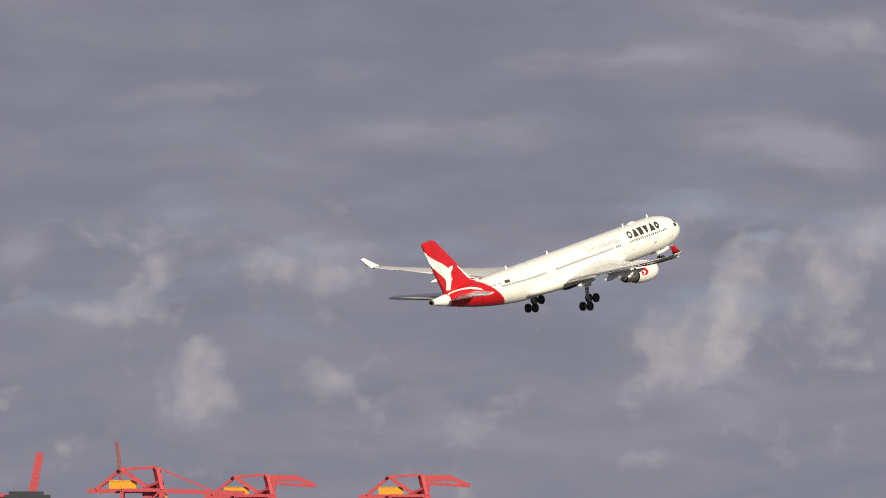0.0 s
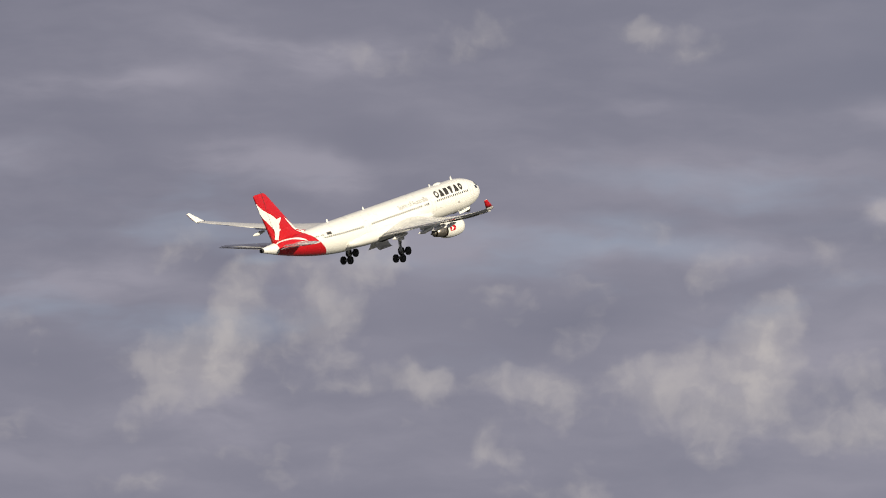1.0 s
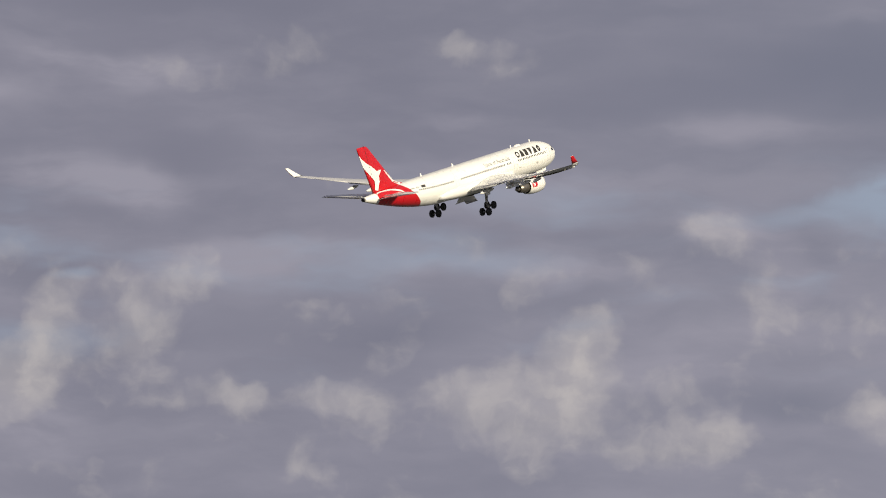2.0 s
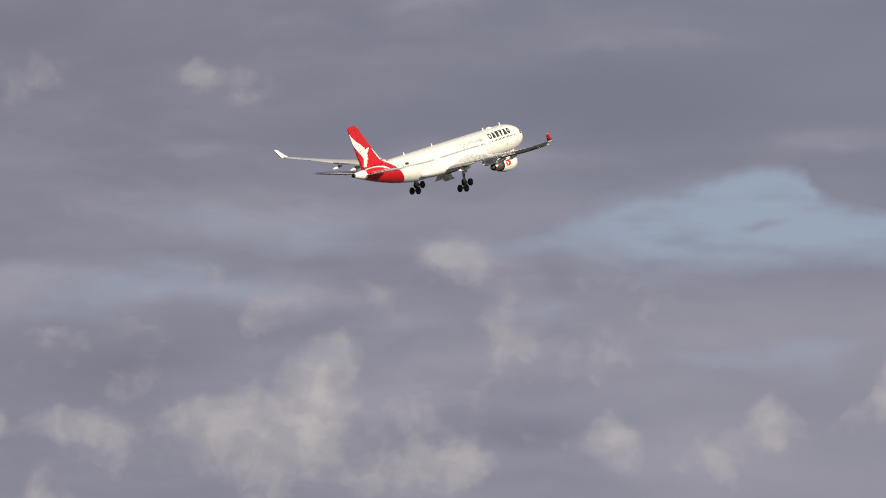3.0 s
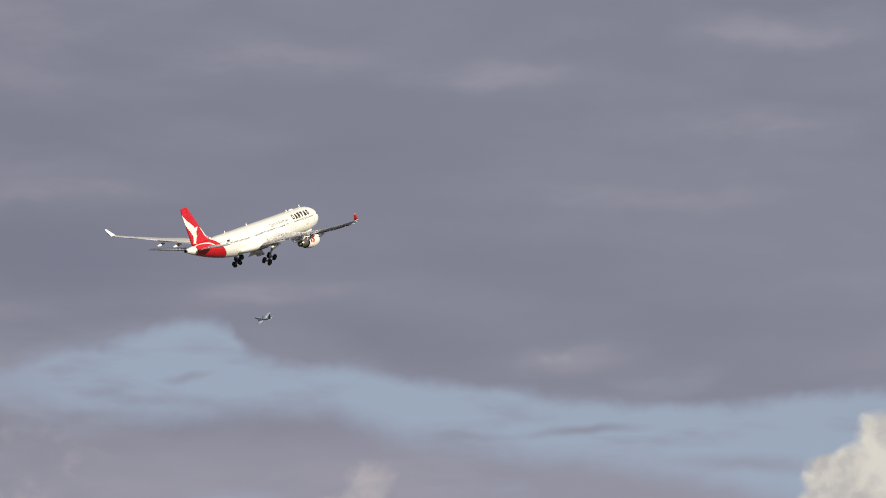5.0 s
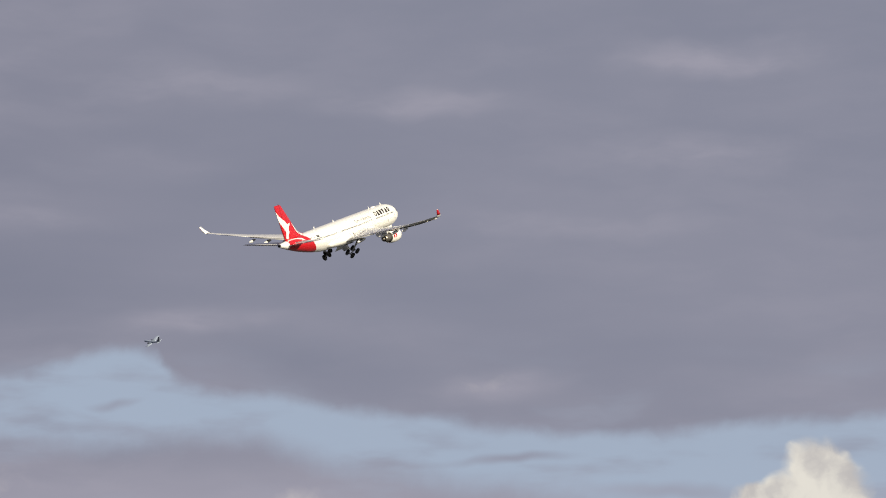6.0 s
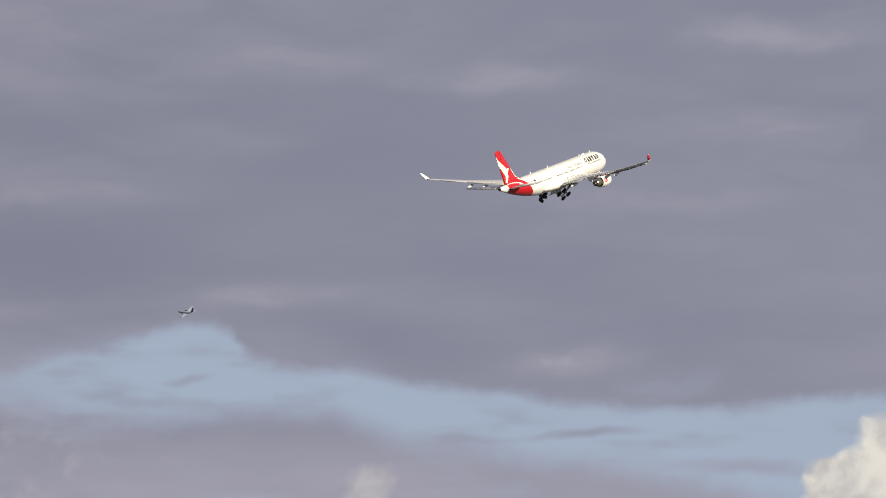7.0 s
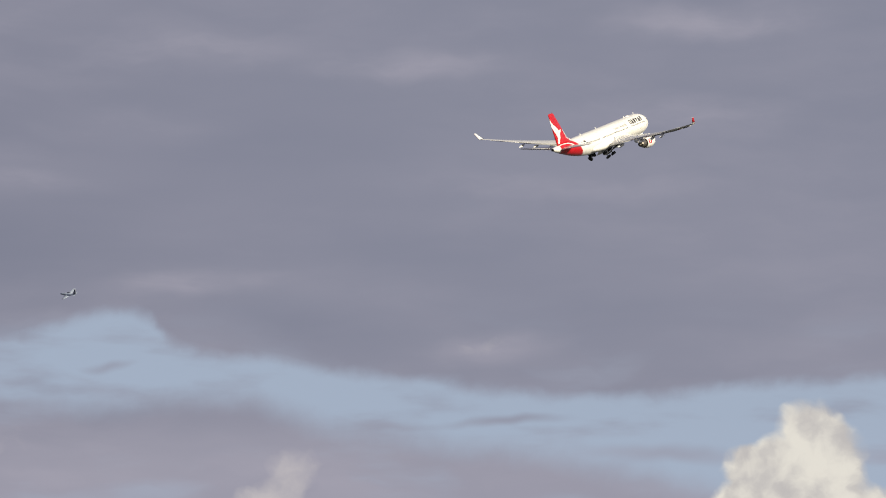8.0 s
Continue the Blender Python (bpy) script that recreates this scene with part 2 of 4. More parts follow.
# shreds of cloud drift across it
SHREDS = ((15.4, 0.25, 1.5, 0.16, 0.75, -3), (8.3, -0.6, 0.6, 0.12, 0.55, 0), (18.2, 0.85, 2.4, 0.25, 0.6, 4), (13.4, 0.35, 1.2, 0.14, 0.45, 0), (6.4, 0.0, 1.6, 0.18, 0.5, 0))
gap = n.math("MULTIPLY", gap, n.math("SUBTRACT", 1.0, lumps(SHREDS, soft), clamp=True))
faint = n.math("MULTIPLY", n.ramp(n.noise(n.vec("MULTIPLY", soft, (0.25, 0.9, 2)), 1.0, 4.0, 0.5), 0.50, 0.72), n.ramp(v0, -2.2, 0.3, 0.0, 0.40))
CLEAR = ((-1.4, 0.5, 2.6, 0.35, 0.42, 0), (-8.45, 0.78, 0.6, 0.14, 0.5, 0), (-2.0, 0.1, 1.6, 0.3, 0.28, 0), (4.4, -0.4, 2.0, 0.30, 0.40, -8), (-1.0, -0.7, 3.0, 0.35, 0.25, 0), (6.6, -0.9, 2.2, 0.7, 0.4, -10))
faint = n.math("ADD", n.math("MULTIPLY", faint, n.ramp(v0, 3.0, 1.5)), lumps(CLEAR, soft))
gap = n.math("MAXIMUM", gap, faint)
gap = n.math("MULTIPLY", gap, n.math("SUBTRACT", 1.0, n.math("MULTIPLY", heaps, 1.2), clamp=True))
air = n.add("ShaderNodeTexSky", n.vec("ADD", way, (0.0, 0.0, 0.42)))
air.sky_type, air.sun_disc = "NISHITA", False
air.sun_elevation, air.sun_rotation = radians(SUN_EL), radians(SUN_AZ)
air.air_density, air.dust_density = 1.0, 1.2
blue = n.mix(1.0, air.outputs[0], (0.12, 0.12, 0.12, 1), "MULTIPLY")
# a veil of thin cloud lies before the clear air
blue = n.mix(0.55, blue, (0.472, 0.524, 0.600, 1))
sky = n.mix(n.math("MULTIPLY", gap, 0.92), cloud, blue)
# bright towering heads that stand before the gap
TOWERS = (
    (20.75, 0.45, 0.85, 0.75, 0.95, 0), (21.3, 0.9, 0.8, 1.0, 0.75, 10), (20.5, 1.4, 1.1, 0.9, 0.85, 0), (19.7, 1.15, 0.8, 0.7, 0.95, 20),
    (20.8, 2.2, 2.2, 1.2, 1.0, 0), (22.6, 2.2, 1.5, 1.0, 0.7, 0), (19.4, 2.0, 0.9, 0.7, 0.6, 0),
)
bulk = n.math("ADD", lumps(TOWERS, puffy, None, 1.2), n.math("MULTIPLY", n.math("SUBTRACT", rough, 0.5), 0.4))
bulk = n.math("ADD", bulk, n.math("MULTIPLY", n.math("SUBTRACT", 0.35, cells.outputs["Distance"]), 0.30))
tower = n.ramp(bulk, 0.28, 0.66)
glow = n.math("ADD", n.math("SUBTRACT", rough, lit_side), n.math("MULTIPLY", n.math("SUBTRACT", 0.4, cells.outputs["Distance"]), 0.12))
white = n.mix(n.ramp(glow, -0.22, 0.16), (0.46, 0.435, 0.42, 1), (0.68, 0.645, 0.575, 1))
sky = n.mix(n.math("MULTIPLY", tower, 0.95), sky, white)
n.add("ShaderNodeOutputWorld", n.add("ShaderNodeBackground", sky, 1.0).outputs[0])


# ---- materials ----
def material(name, color, rough=0.45, metal=0.0, vary=0.08, scale=1.2, coat=0.0, dirt=None):
    """Paint or metal with a fine and a broad variation in object space."""
    m = bpy.data.materials.new(name)
    m.use_nodes = True
    k = Nodes(m.node_tree)
    at = k.add("ShaderNodeTexCoord").outputs["Object"]
    broad, fine = k.noise(at, scale, 4.0), k.noise(at, scale * 9, 5.0)
    tone = k.math("ADD", k.math("MULTIPLY", k.math("SUBTRACT", broad, 0.5), vary * 2), k.math("MULTIPLY", k.math("SUBTRACT", fine, 0.5), vary))
    tint = k.mix(1.0, (*color, 1), k.add("ShaderNodeCombineColor", *[k.math("ADD", tone, 1.0)] * 3).outputs[0], "MULTIPLY")
    if dirt:
        tint = k.mix(k.ramp(k.noise(k.vec("MULTIPLY", at, (0.25, 2.0, 2.0)), 1.0, 5.0), 0.52, 0.75, 0.0, 0.5), tint, (*dirt, 1))
    shade = k.add("ShaderNodeBsdfPrincipled")
    for key, value in (("Base Color", tint), ("Roughness", k.math("ADD", rough, k.math("MULTIPLY", tone, 0.8))), ("Metallic", metal), ("Coat Weight", coat)):
        k.put(shade, key, value)
    k.add("ShaderNodeOutputMaterial", shade.outputs[0])
    return m


WHITE = material("white_paint", (0.80, 0.79, 0.76), 0.30, vary=0.03, scale=0.5, coat=0.3, dirt=(0.66, 0.64, 0.60))
RED = material("red_paint", (0.50, 0.008, 0.014), 0.33, vary=0.05, scale=0.6, coat=0.3)
GREY = material("wing_grey", (0.64, 0.63, 0.61), 0.26, vary=0.08, scale=0.4, coat=0.4, dirt=(0.52, 0.51, 0.49))
# flap grey, darkened to carry the shade along the trailing edge
FLAP = material("flap_shaded_grey", (0.36, 0.36, 0.35), 0.45, vary=0.08, scale=0.5)
PALE = material("pale_metal", (0.62, 0.61, 0.58), 0.42, 0.1, vary=0.06)
DARK = material("dark_lettering", (0.035, 0.032, 0.030), 0.5, vary=0.1)
SILVER = material("silver_lettering", (0.22, 0.21, 0.20), 0.45, vary=0.06)
GLASS = material("dark_glass", (0.03, 0.035, 0.045), 0.12, vary=0.05)
METAL = material("hot_metal", (0.30, 0.27, 0.23), 0.35, 0.85, vary=0.15, scale=2.0)
# black for exhaust soot, and for shade painted into duct mouth and bay
BLACK = material("soot_and_shade_black", (0.02, 0.02, 0.02), 0.6)
RUBBER = material("tyre_rubber", (0.018, 0.018, 0.019), 0.75, vary=0.15, scale=3.0)
STRUT = material("strut_steel", (0.40, 0.40, 0.39), 0.4, 0.3, vary=0.1, scale=2.0)
HUB = material("brake_grey", (0.030, 0.030, 0.030), 0.6, 0.2, vary=0.1, scale=4.0)
SEAM = material("seam_grey", (0.50, 0.48, 0.45), 0.5)
# crane reds hold the haze of distance in their colour, the second more
CRANE_RED = material("crane_red", (0.50, 0.070, 0.085), 0.5, vary=0.12, scale=0.08, dirt=(0.42, 0.13, 0.13))
CRANE_HAZED = material("crane_hazed_red", (0.36, 0.15, 0.17), 0.6, vary=0.12, scale=0.08)
# colours of the far airplane, with the blue of the air haze mixed in
HAZE = material("distant_hazed_grey", (0.36, 0.42, 0.52), 0.5, vary=0.08, scale=0.3)
DULL_FIN = material("distant_hazed_dark", (0.10, 0.12, 0.16), 0.5, vary=0.08, scale=0.3)
YELLOW = material("crane_yellow", (0.72, 0.34, 0.03), 0.5, vary=0.12, scale=0.1)
SLATE = material("building_slate", (0.030, 0.034, 0.046), 0.7, vary=0.15, scale=0.05)


def livery():
    """White fuselage paint that turns red behind a slanting line and white again at the tail cone."""
    m = bpy.data.materials.new("fuselage_livery")
    m.use_nodes = True
    k = Nodes(m.node_tree)
    at = k.add("ShaderNodeTexCoord").outputs["Object"]
    x, _, z = k.add("ShaderNodeSeparateXYZ", at).outputs
    low = k.math("SUBTRACT", 2.9, z)
    line = k.math("ADD", -23.0, k.math("MULTIPLY", k.math("POWER", k.math("MAXIMUM", low, 0.0), 0.8), 1.6))
    back = k.math("ADD", -29.3, k.math("MULTIPLY", low, 0.15))
    red = k.math("MULTIPLY", k.math("LESS_THAN", x, line), k.math("GREATER_THAN", x, back))
    grime = k.ramp(k.noise(k.vec("MULTIPLY", at, (0.2, 1.4, 1.4)), 1.0, 5.0), 0.5, 0.78, 0.0, 0.35)
    base = k.mix(grime, (0.85, 0.84, 0.80, 1), (0.72, 0.70, 0.66, 1))
    tint = k.mix(red, base, (0.50, 0.008, 0.014, 1))
    shade = k.add("ShaderNodeBsdfPrincipled")
    for key, value in (("Base Color", tint), ("Roughness", k.ramp(k.noise(at, 0.8, 4.0), 0.3, 0.7, 0.26, 0.36)), ("Coat Weight", 0.3)):
        k.put(shade, key, value)
    k.add("ShaderNodeOutputMaterial", shade.outputs[0])
    return m


LIVERY = livery()


# ---- mesh helpers ----
def part(name, bm, mat, parent=None, label="", smooth=True):
    mesh = bpy.data.meshes.new(name)
    bmesh.ops.recalc_face_normals(bm, faces=bm.faces)
    bm.to_mesh(mesh)
    bm.free()
    for face in mesh.polygons:
        face.use_smooth = smooth
    mesh.materials.append(mat)
    ob = new(name, mesh)
    ob.parent = parent
    return tagged(ob, label)


def thing(name, label, category, group=""):
    return tagged(new(name), label, category, group)


def loft(bm, rings, caps=True):
    made = [[bm.verts.new(p) for p in ring] for ring in rings]
    for a, b in zip(made, made[1:]):
        for i in range(len(a)):
            j = (i + 1) % len(a)
            bm.faces.new((a[i], a[j], b[j], b[i]))
    if caps:
        bm.faces.new(made[0])
        bm.faces.new(made[-1][::-1])
    return bm


def beam(bm, p, q, w, h=None):
    """A box girder from p to q."""
    p, q, h = Vector(p), Vector(q), h or w
    way = (q - p).normalized()
    side = way.cross(Vector((0, 0, 1)))
    side = side.normalized() if side.length > 0.01 else Vector((1, 0, 0))
    up = side.cross(way)
    ring = lambda c: [c + side * a * w / 2 + up * b * h / 2 for a, b in ((-1, -1), (1, -1), (1, 1), (-1, 1))]
    return loft(bm, [ring(p), ring(q)])


def tube(bm, p, q, r, r2=None, sides=14):
    p, q = Vector(p), Vector(q)
    turn = (q - p).to_track_quat("Z", "Y").to_matrix()
    r2 = r if r2 is None else r2
    ring = lambda c, s: [c + turn @ Vector((math.cos(a) * s, math.sin(a) * s, 0)) for a in (2 * math.pi * i / sides for i in range(sides))]
    return loft(bm, [ring(p, r), ring(q, r2)])


def turned(bm, profile, centre=(0, 0, 0), axis="x", sides=32, caps=True):
    """A body of revolution from (place on the axis, radius) pairs."""
    rings = []
    for a, r in profile:
        ring = []
        for i in range(sides):
            t = 2 * math.pi * i / sides
            p = (a, math.cos(t) * r, math.sin(t) * r) if axis == "x" else (math.cos(t) * r, a, math.sin(t) * r)
            ring.append(Vector(centre) + Vector(p))
        rings.append(ring)
    return loft(bm, rings, caps)


def airfoil(le, chord, thick, twist=0.0, camber=0.02, count=14, axis="z"):
    """A wing section: leading edge at le, chord backwards along -x."""
    pts = []
    for side in (1, -1):
        for i in range(count):
            s = i / (count - 1) if side == 1 else 1 - i / (count - 1)
            if side == -1 and i in (0, count - 1):
                continue
            s = 1 - math.cos(s * math.pi / 2) if side == 1 else 1 - math.cos(s * math.pi / 2)
            yt = 5 * thick * (0.2969 * math.sqrt(s) - 0.126 * s - 0.3516 * s**2 + 0.2843 * s**3 - 0.1000 * s**4)
            c = camber * 4 * s * (1 - s)
            pts.append((-s * chord, (c + side * yt) * chord))
    ct, st = math.cos(radians(twist)), math.sin(radians(twist))
    out = []
    for a, b in pts:
        a, b = a * ct - b * st, a * st + b * ct
        out.append(Vector(le) + (Vector((a, 0, b)) if axis == "z" else Vector((a, b, 0))))
    return out


def lerp_rows(rows, y):
    for a, b in zip(rows, rows[1:]):
        if y <= b[0]:
            s = (y - a[0]) / (b[0] - a[0])
            return [p + (q - p) * s for p, q in zip(a, b)]
    return list(rows[-1])


# ---- airliner: body axes x forward, y to port, z up; origin on the cabin axis, 30 m behind the nose ----
R = 2.82
DROP = -0.4
NOSE_X, TAIL_X = 29.4, -32.33


def section(x):
    """Height of the hull's axis and its radius at x."""
    if x > 21.5:
        s = (NOSE_X - x) / (NOSE_X - 21.5)
        top = -0.75 + (R + DROP + 0.75) * (1 - (1 - s) ** 2.1) ** 0.62
        bottom = -0.75 - (R - DROP - 0.75) * (1 - (1 - s) ** 2.3) ** 0.55
    else:
        top, bottom = R + DROP, DROP - R
        if x < -17.0:
            s = (-17.0 - x) / (-17.0 - TAIL_X)
            top = R + DROP - 0.60 * s**1.6
        if x < -9.5:
            s = (-9.5 - x) / (-9.5 - TAIL_X)
            bottom = DROP - R + 4.25 * s**1.6
    return (top + bottom) / 2, max((top - bottom) / 2, 0.02)


def hull(x, angle, lift=0.0):
    """A point of the hull; angle in degrees from the top towards starboard."""
    z, r = section(x)
    a = radians(angle)
    return Vector((x, -math.sin(a) * (r + lift), z + math.cos(a) * (r + lift)))


def decal(bm, x0, x1, a0, a1, lift=0.015, nx=2, na=4, slant=0.0):
    """A patch of paint on the hull between two stations and two angles."""
    grid = [[bm.verts.new(hull(x0 + (x1 - x0) * i / nx - slant * (j / na - 0.5), a0 + (a1 - a0) * j / na, lift)) for j in range(na + 1)] for i in range(nx + 1)]
    for i in range(nx):
        for j in range(na):
            bm.faces.new((grid[i][j], grid[i + 1][j], grid[i + 1][j + 1], grid[i][j + 1]))


def words(text, size, x_start, z_mid, side, name, mat, parent):
    """Lettering wrapped on the cabin wall; reads towards the nose on the starboard side."""
    font = bpy.data.curves.new(name, "FONT")
    font.body, font.size, font.resolution_u = text, size, 2
    carrier = new(name, font)
    bpy.context.view_layer.update()
    mesh = bpy.data.meshes.new_from_object(carrier.evaluated_get(bpy.context.evaluated_depsgraph_get()))
    bpy.data.objects.remove(carrier)
    bm = bmesh.new()
    bm.from_mesh(mesh)
    for i in range(1, 8):
        bmesh.ops.bisect_plane(bm, geom=bm.verts[:] + bm.edges[:] + bm.faces[:], plane_co=(0, size * i / 8 - size * 0.2, 0), plane_no=(0, 1, 0))
    width = max(v.co.x for v in bm.verts)
    mid = math.degrees(math.acos((z_mid - DROP) / R))
    for v in bm.verts:
        angle = mid - math.degrees((v.co.y - size * 0.3) / R)
        v.co = hull(x_start + v.co.x if side == 1 else x_start + width - v.co.x, angle * side, 0.016)
    return part(name, bm, mat, parent, smooth=False)


WING = (  # span, leading edge x, chord, height, thickness, twist
    (0.0, 10.4, 13.9, -1.65, 0.13, 1.5),
    (2.8, 8.7, 12.6, -1.60, 0.125, 1.5),
    (5.5, 7.0, 10.9, -1.45, 0.115, 0.8),
    (9.6, 4.4, 8.6, -1.15, 0.105, -1.2),
    (15.0, 0.95, 6.7, -0.50, 0.10, -3.8),
    (21.0, -2.9, 4.95, 0.52, 0.095, -6.0),
    (26.5, -6.4, 3.4, 1.74, 0.09, -7.4),
    (28.6, -7.75, 2.75, 2.28, 0.085, -7.6),
    (29.15, -8.25, 2.35, 2.46, 0.08, -7.6),
)


def wing_at(y):
    return lerp_rows(WING, y)[1:]


def make_wing(plane, side):
    bm = bmesh.new()
    stations = (0.0, 2.8, 4.1, 5.5, 7.5, 9.6, 12.3, 15.0, 18.0, 21.0, 23.8, 26.5, 28.6, 29.15)
    loft(bm, [airfoil((wing_at(y)[0], side * y, wing_at(y)[2]), wing_at(y)[1], wing_at(y)[3], wing_at(y)[4]) for y in stations])
    wing = part("wing", bm, GREY, plane, "grey swept wing with flaps extended")
    # slats: bright leading edge
    for y0, y1 in ((3.6, 8.4), (10.4, 14.0), (14.1, 17.6), (17.7, 21.2), (21.3, 24.6), (24.7, 27.6)):
        bm = bmesh.new()
        rings = []
        for y in (y0, (y0 + y1) / 2, y1):
            x, c, z, t, w = wing_at(y)
            rings.append(airfoil((x + 0.30, side * y, z - 0.16), c * 0.17, 0.30, w + 16, camber=0.08, count=7))
        loft(bm, rings)
        part("slat", bm, PALE, wing, "pale metal slat")
    # flaps: panels drooped behind the trailing edge
    for y0, y1, drop in ((3.2, 9.3, 6), (9.8, 19.6, 5)):
        bm = bmesh.new()
        rings = []
        for y in (y0, (y0 + y1) / 2, y1):
            x, c, z, t, w = wing_at(y)
            rings.append(airfoil((x - c * 0.90, side * y, z - 0.05 - math.sin(radians(w)) * c * 0.9), c * 0.17 + 0.2, 0.11, drop + w, camber=0.03, count=8))
        loft(bm, rings)
        part("flap", bm, FLAP, wing, "grey extended flap")
    bm = bmesh.new()
    x, c, z, t, w = wing_at(23.0)
    rings = []
    for y in (20.0, 26.0):
        x, c, z, t, w = wing_at(y)
        rings.append(airfoil((x - c * 0.80, side * y, z + 0.02 - math.sin(radians(w)) * c * 0.8), c * 0.22, 0.09, w + 2, count=7))
    loft(bm, rings)
    part("aileron", bm, PALE, wing)
    # flap track fairings
    for y, length, r in ((6.4, 4.6, 0.36), (12.6, 4.4, 0.36), (16.2, 4.0, 0.32), (19.4, 3.6, 0.28)):
        x, c, z, t, w = wing_at(y)
        back = x - c - 1.6
        bm = bmesh.new()
        prof = []
        for i in range(13):
            s = i / 12
            prof.append((length * (1 - s), max(r * (math.sin(math.pi * min(1.0, 0.02 + s * 0.98)) ** 0.6), 0.012)))
        turned(bm, prof, (back, side * y, z - 0.72 - math.sin(radians(w)) * c * 0.8), sides=14)
        for v in bm.verts:
            v.co.z = (v.co.z - z) * 1.15 + z - 0.12 * (v.co.x < back + length * 0.5)
        part("flap_track_fairing", bm, WHITE, wing, "white flap track fairing")
    # winglet: canted blade
    bm = bmesh.new()
    rings = []
    for s, out, up, le, ch in ((0.0, 29.1, 2.55, -8.2, 2.35), (0.12, 29.38, 2.72, -8.55, 2.15), (0.3, 29.6, 3.08, -9.1, 1.85), (1.0, 30.15, 4.47, -11.1, 0.85)):
        rings.append([Vector((p.x, side * out + side * (p.z - up) * 0.9, up + (p.z - up) * 0.4)) for p in airfoil((le, 0, up), ch, 0.10, 0, 0.0, 9)])
    loft(bm, rings)
    winglet = part("winglet", bm, WHITE, wing, "swept-up winglet, red on its outer face")
    bm = bmesh.new()
    # red skin on the outboard face
    cols = []
    for s in (0.16, 0.5, 0.8, 1.0):
        out, up = 29.45 + 0.70 * s, 2.80 + 1.67 * s
        le, ch = -8.75 - 2.35 * s, 2.0 - 1.15 * s
        cols.append([bm.verts.new((le - ch * q, side * (out + 0.10 * (1 - s) + 0.045 + 0.04 * math.sin(math.pi * q)), up - 0.02)) for q in (0.0, 0.25, 0.6, 1.0)])
    for a, b in zip(cols, cols[1:]):
        for i in range(3):
            bm.faces.new((a[i], a[i + 1], b[i + 1], b[i]))
    skin = part("winglet_paint", bm, RED, wing, "red winglet paint")
    sol = skin.modifiers.new("thick", "SOLIDIFY")
    sol.thickness, sol.offset = 0.03, 0.0
    bm = bmesh.new()
    turned(bm, ((0.0, 0.03), (-0.25, 0.10), (-0.5, 0.02)), (wing_at(28.9)[0] - 0.2, side * 29.25, 2.6), sides=8)
    part("navigation_light", bm, GLASS, wing)
    return wing


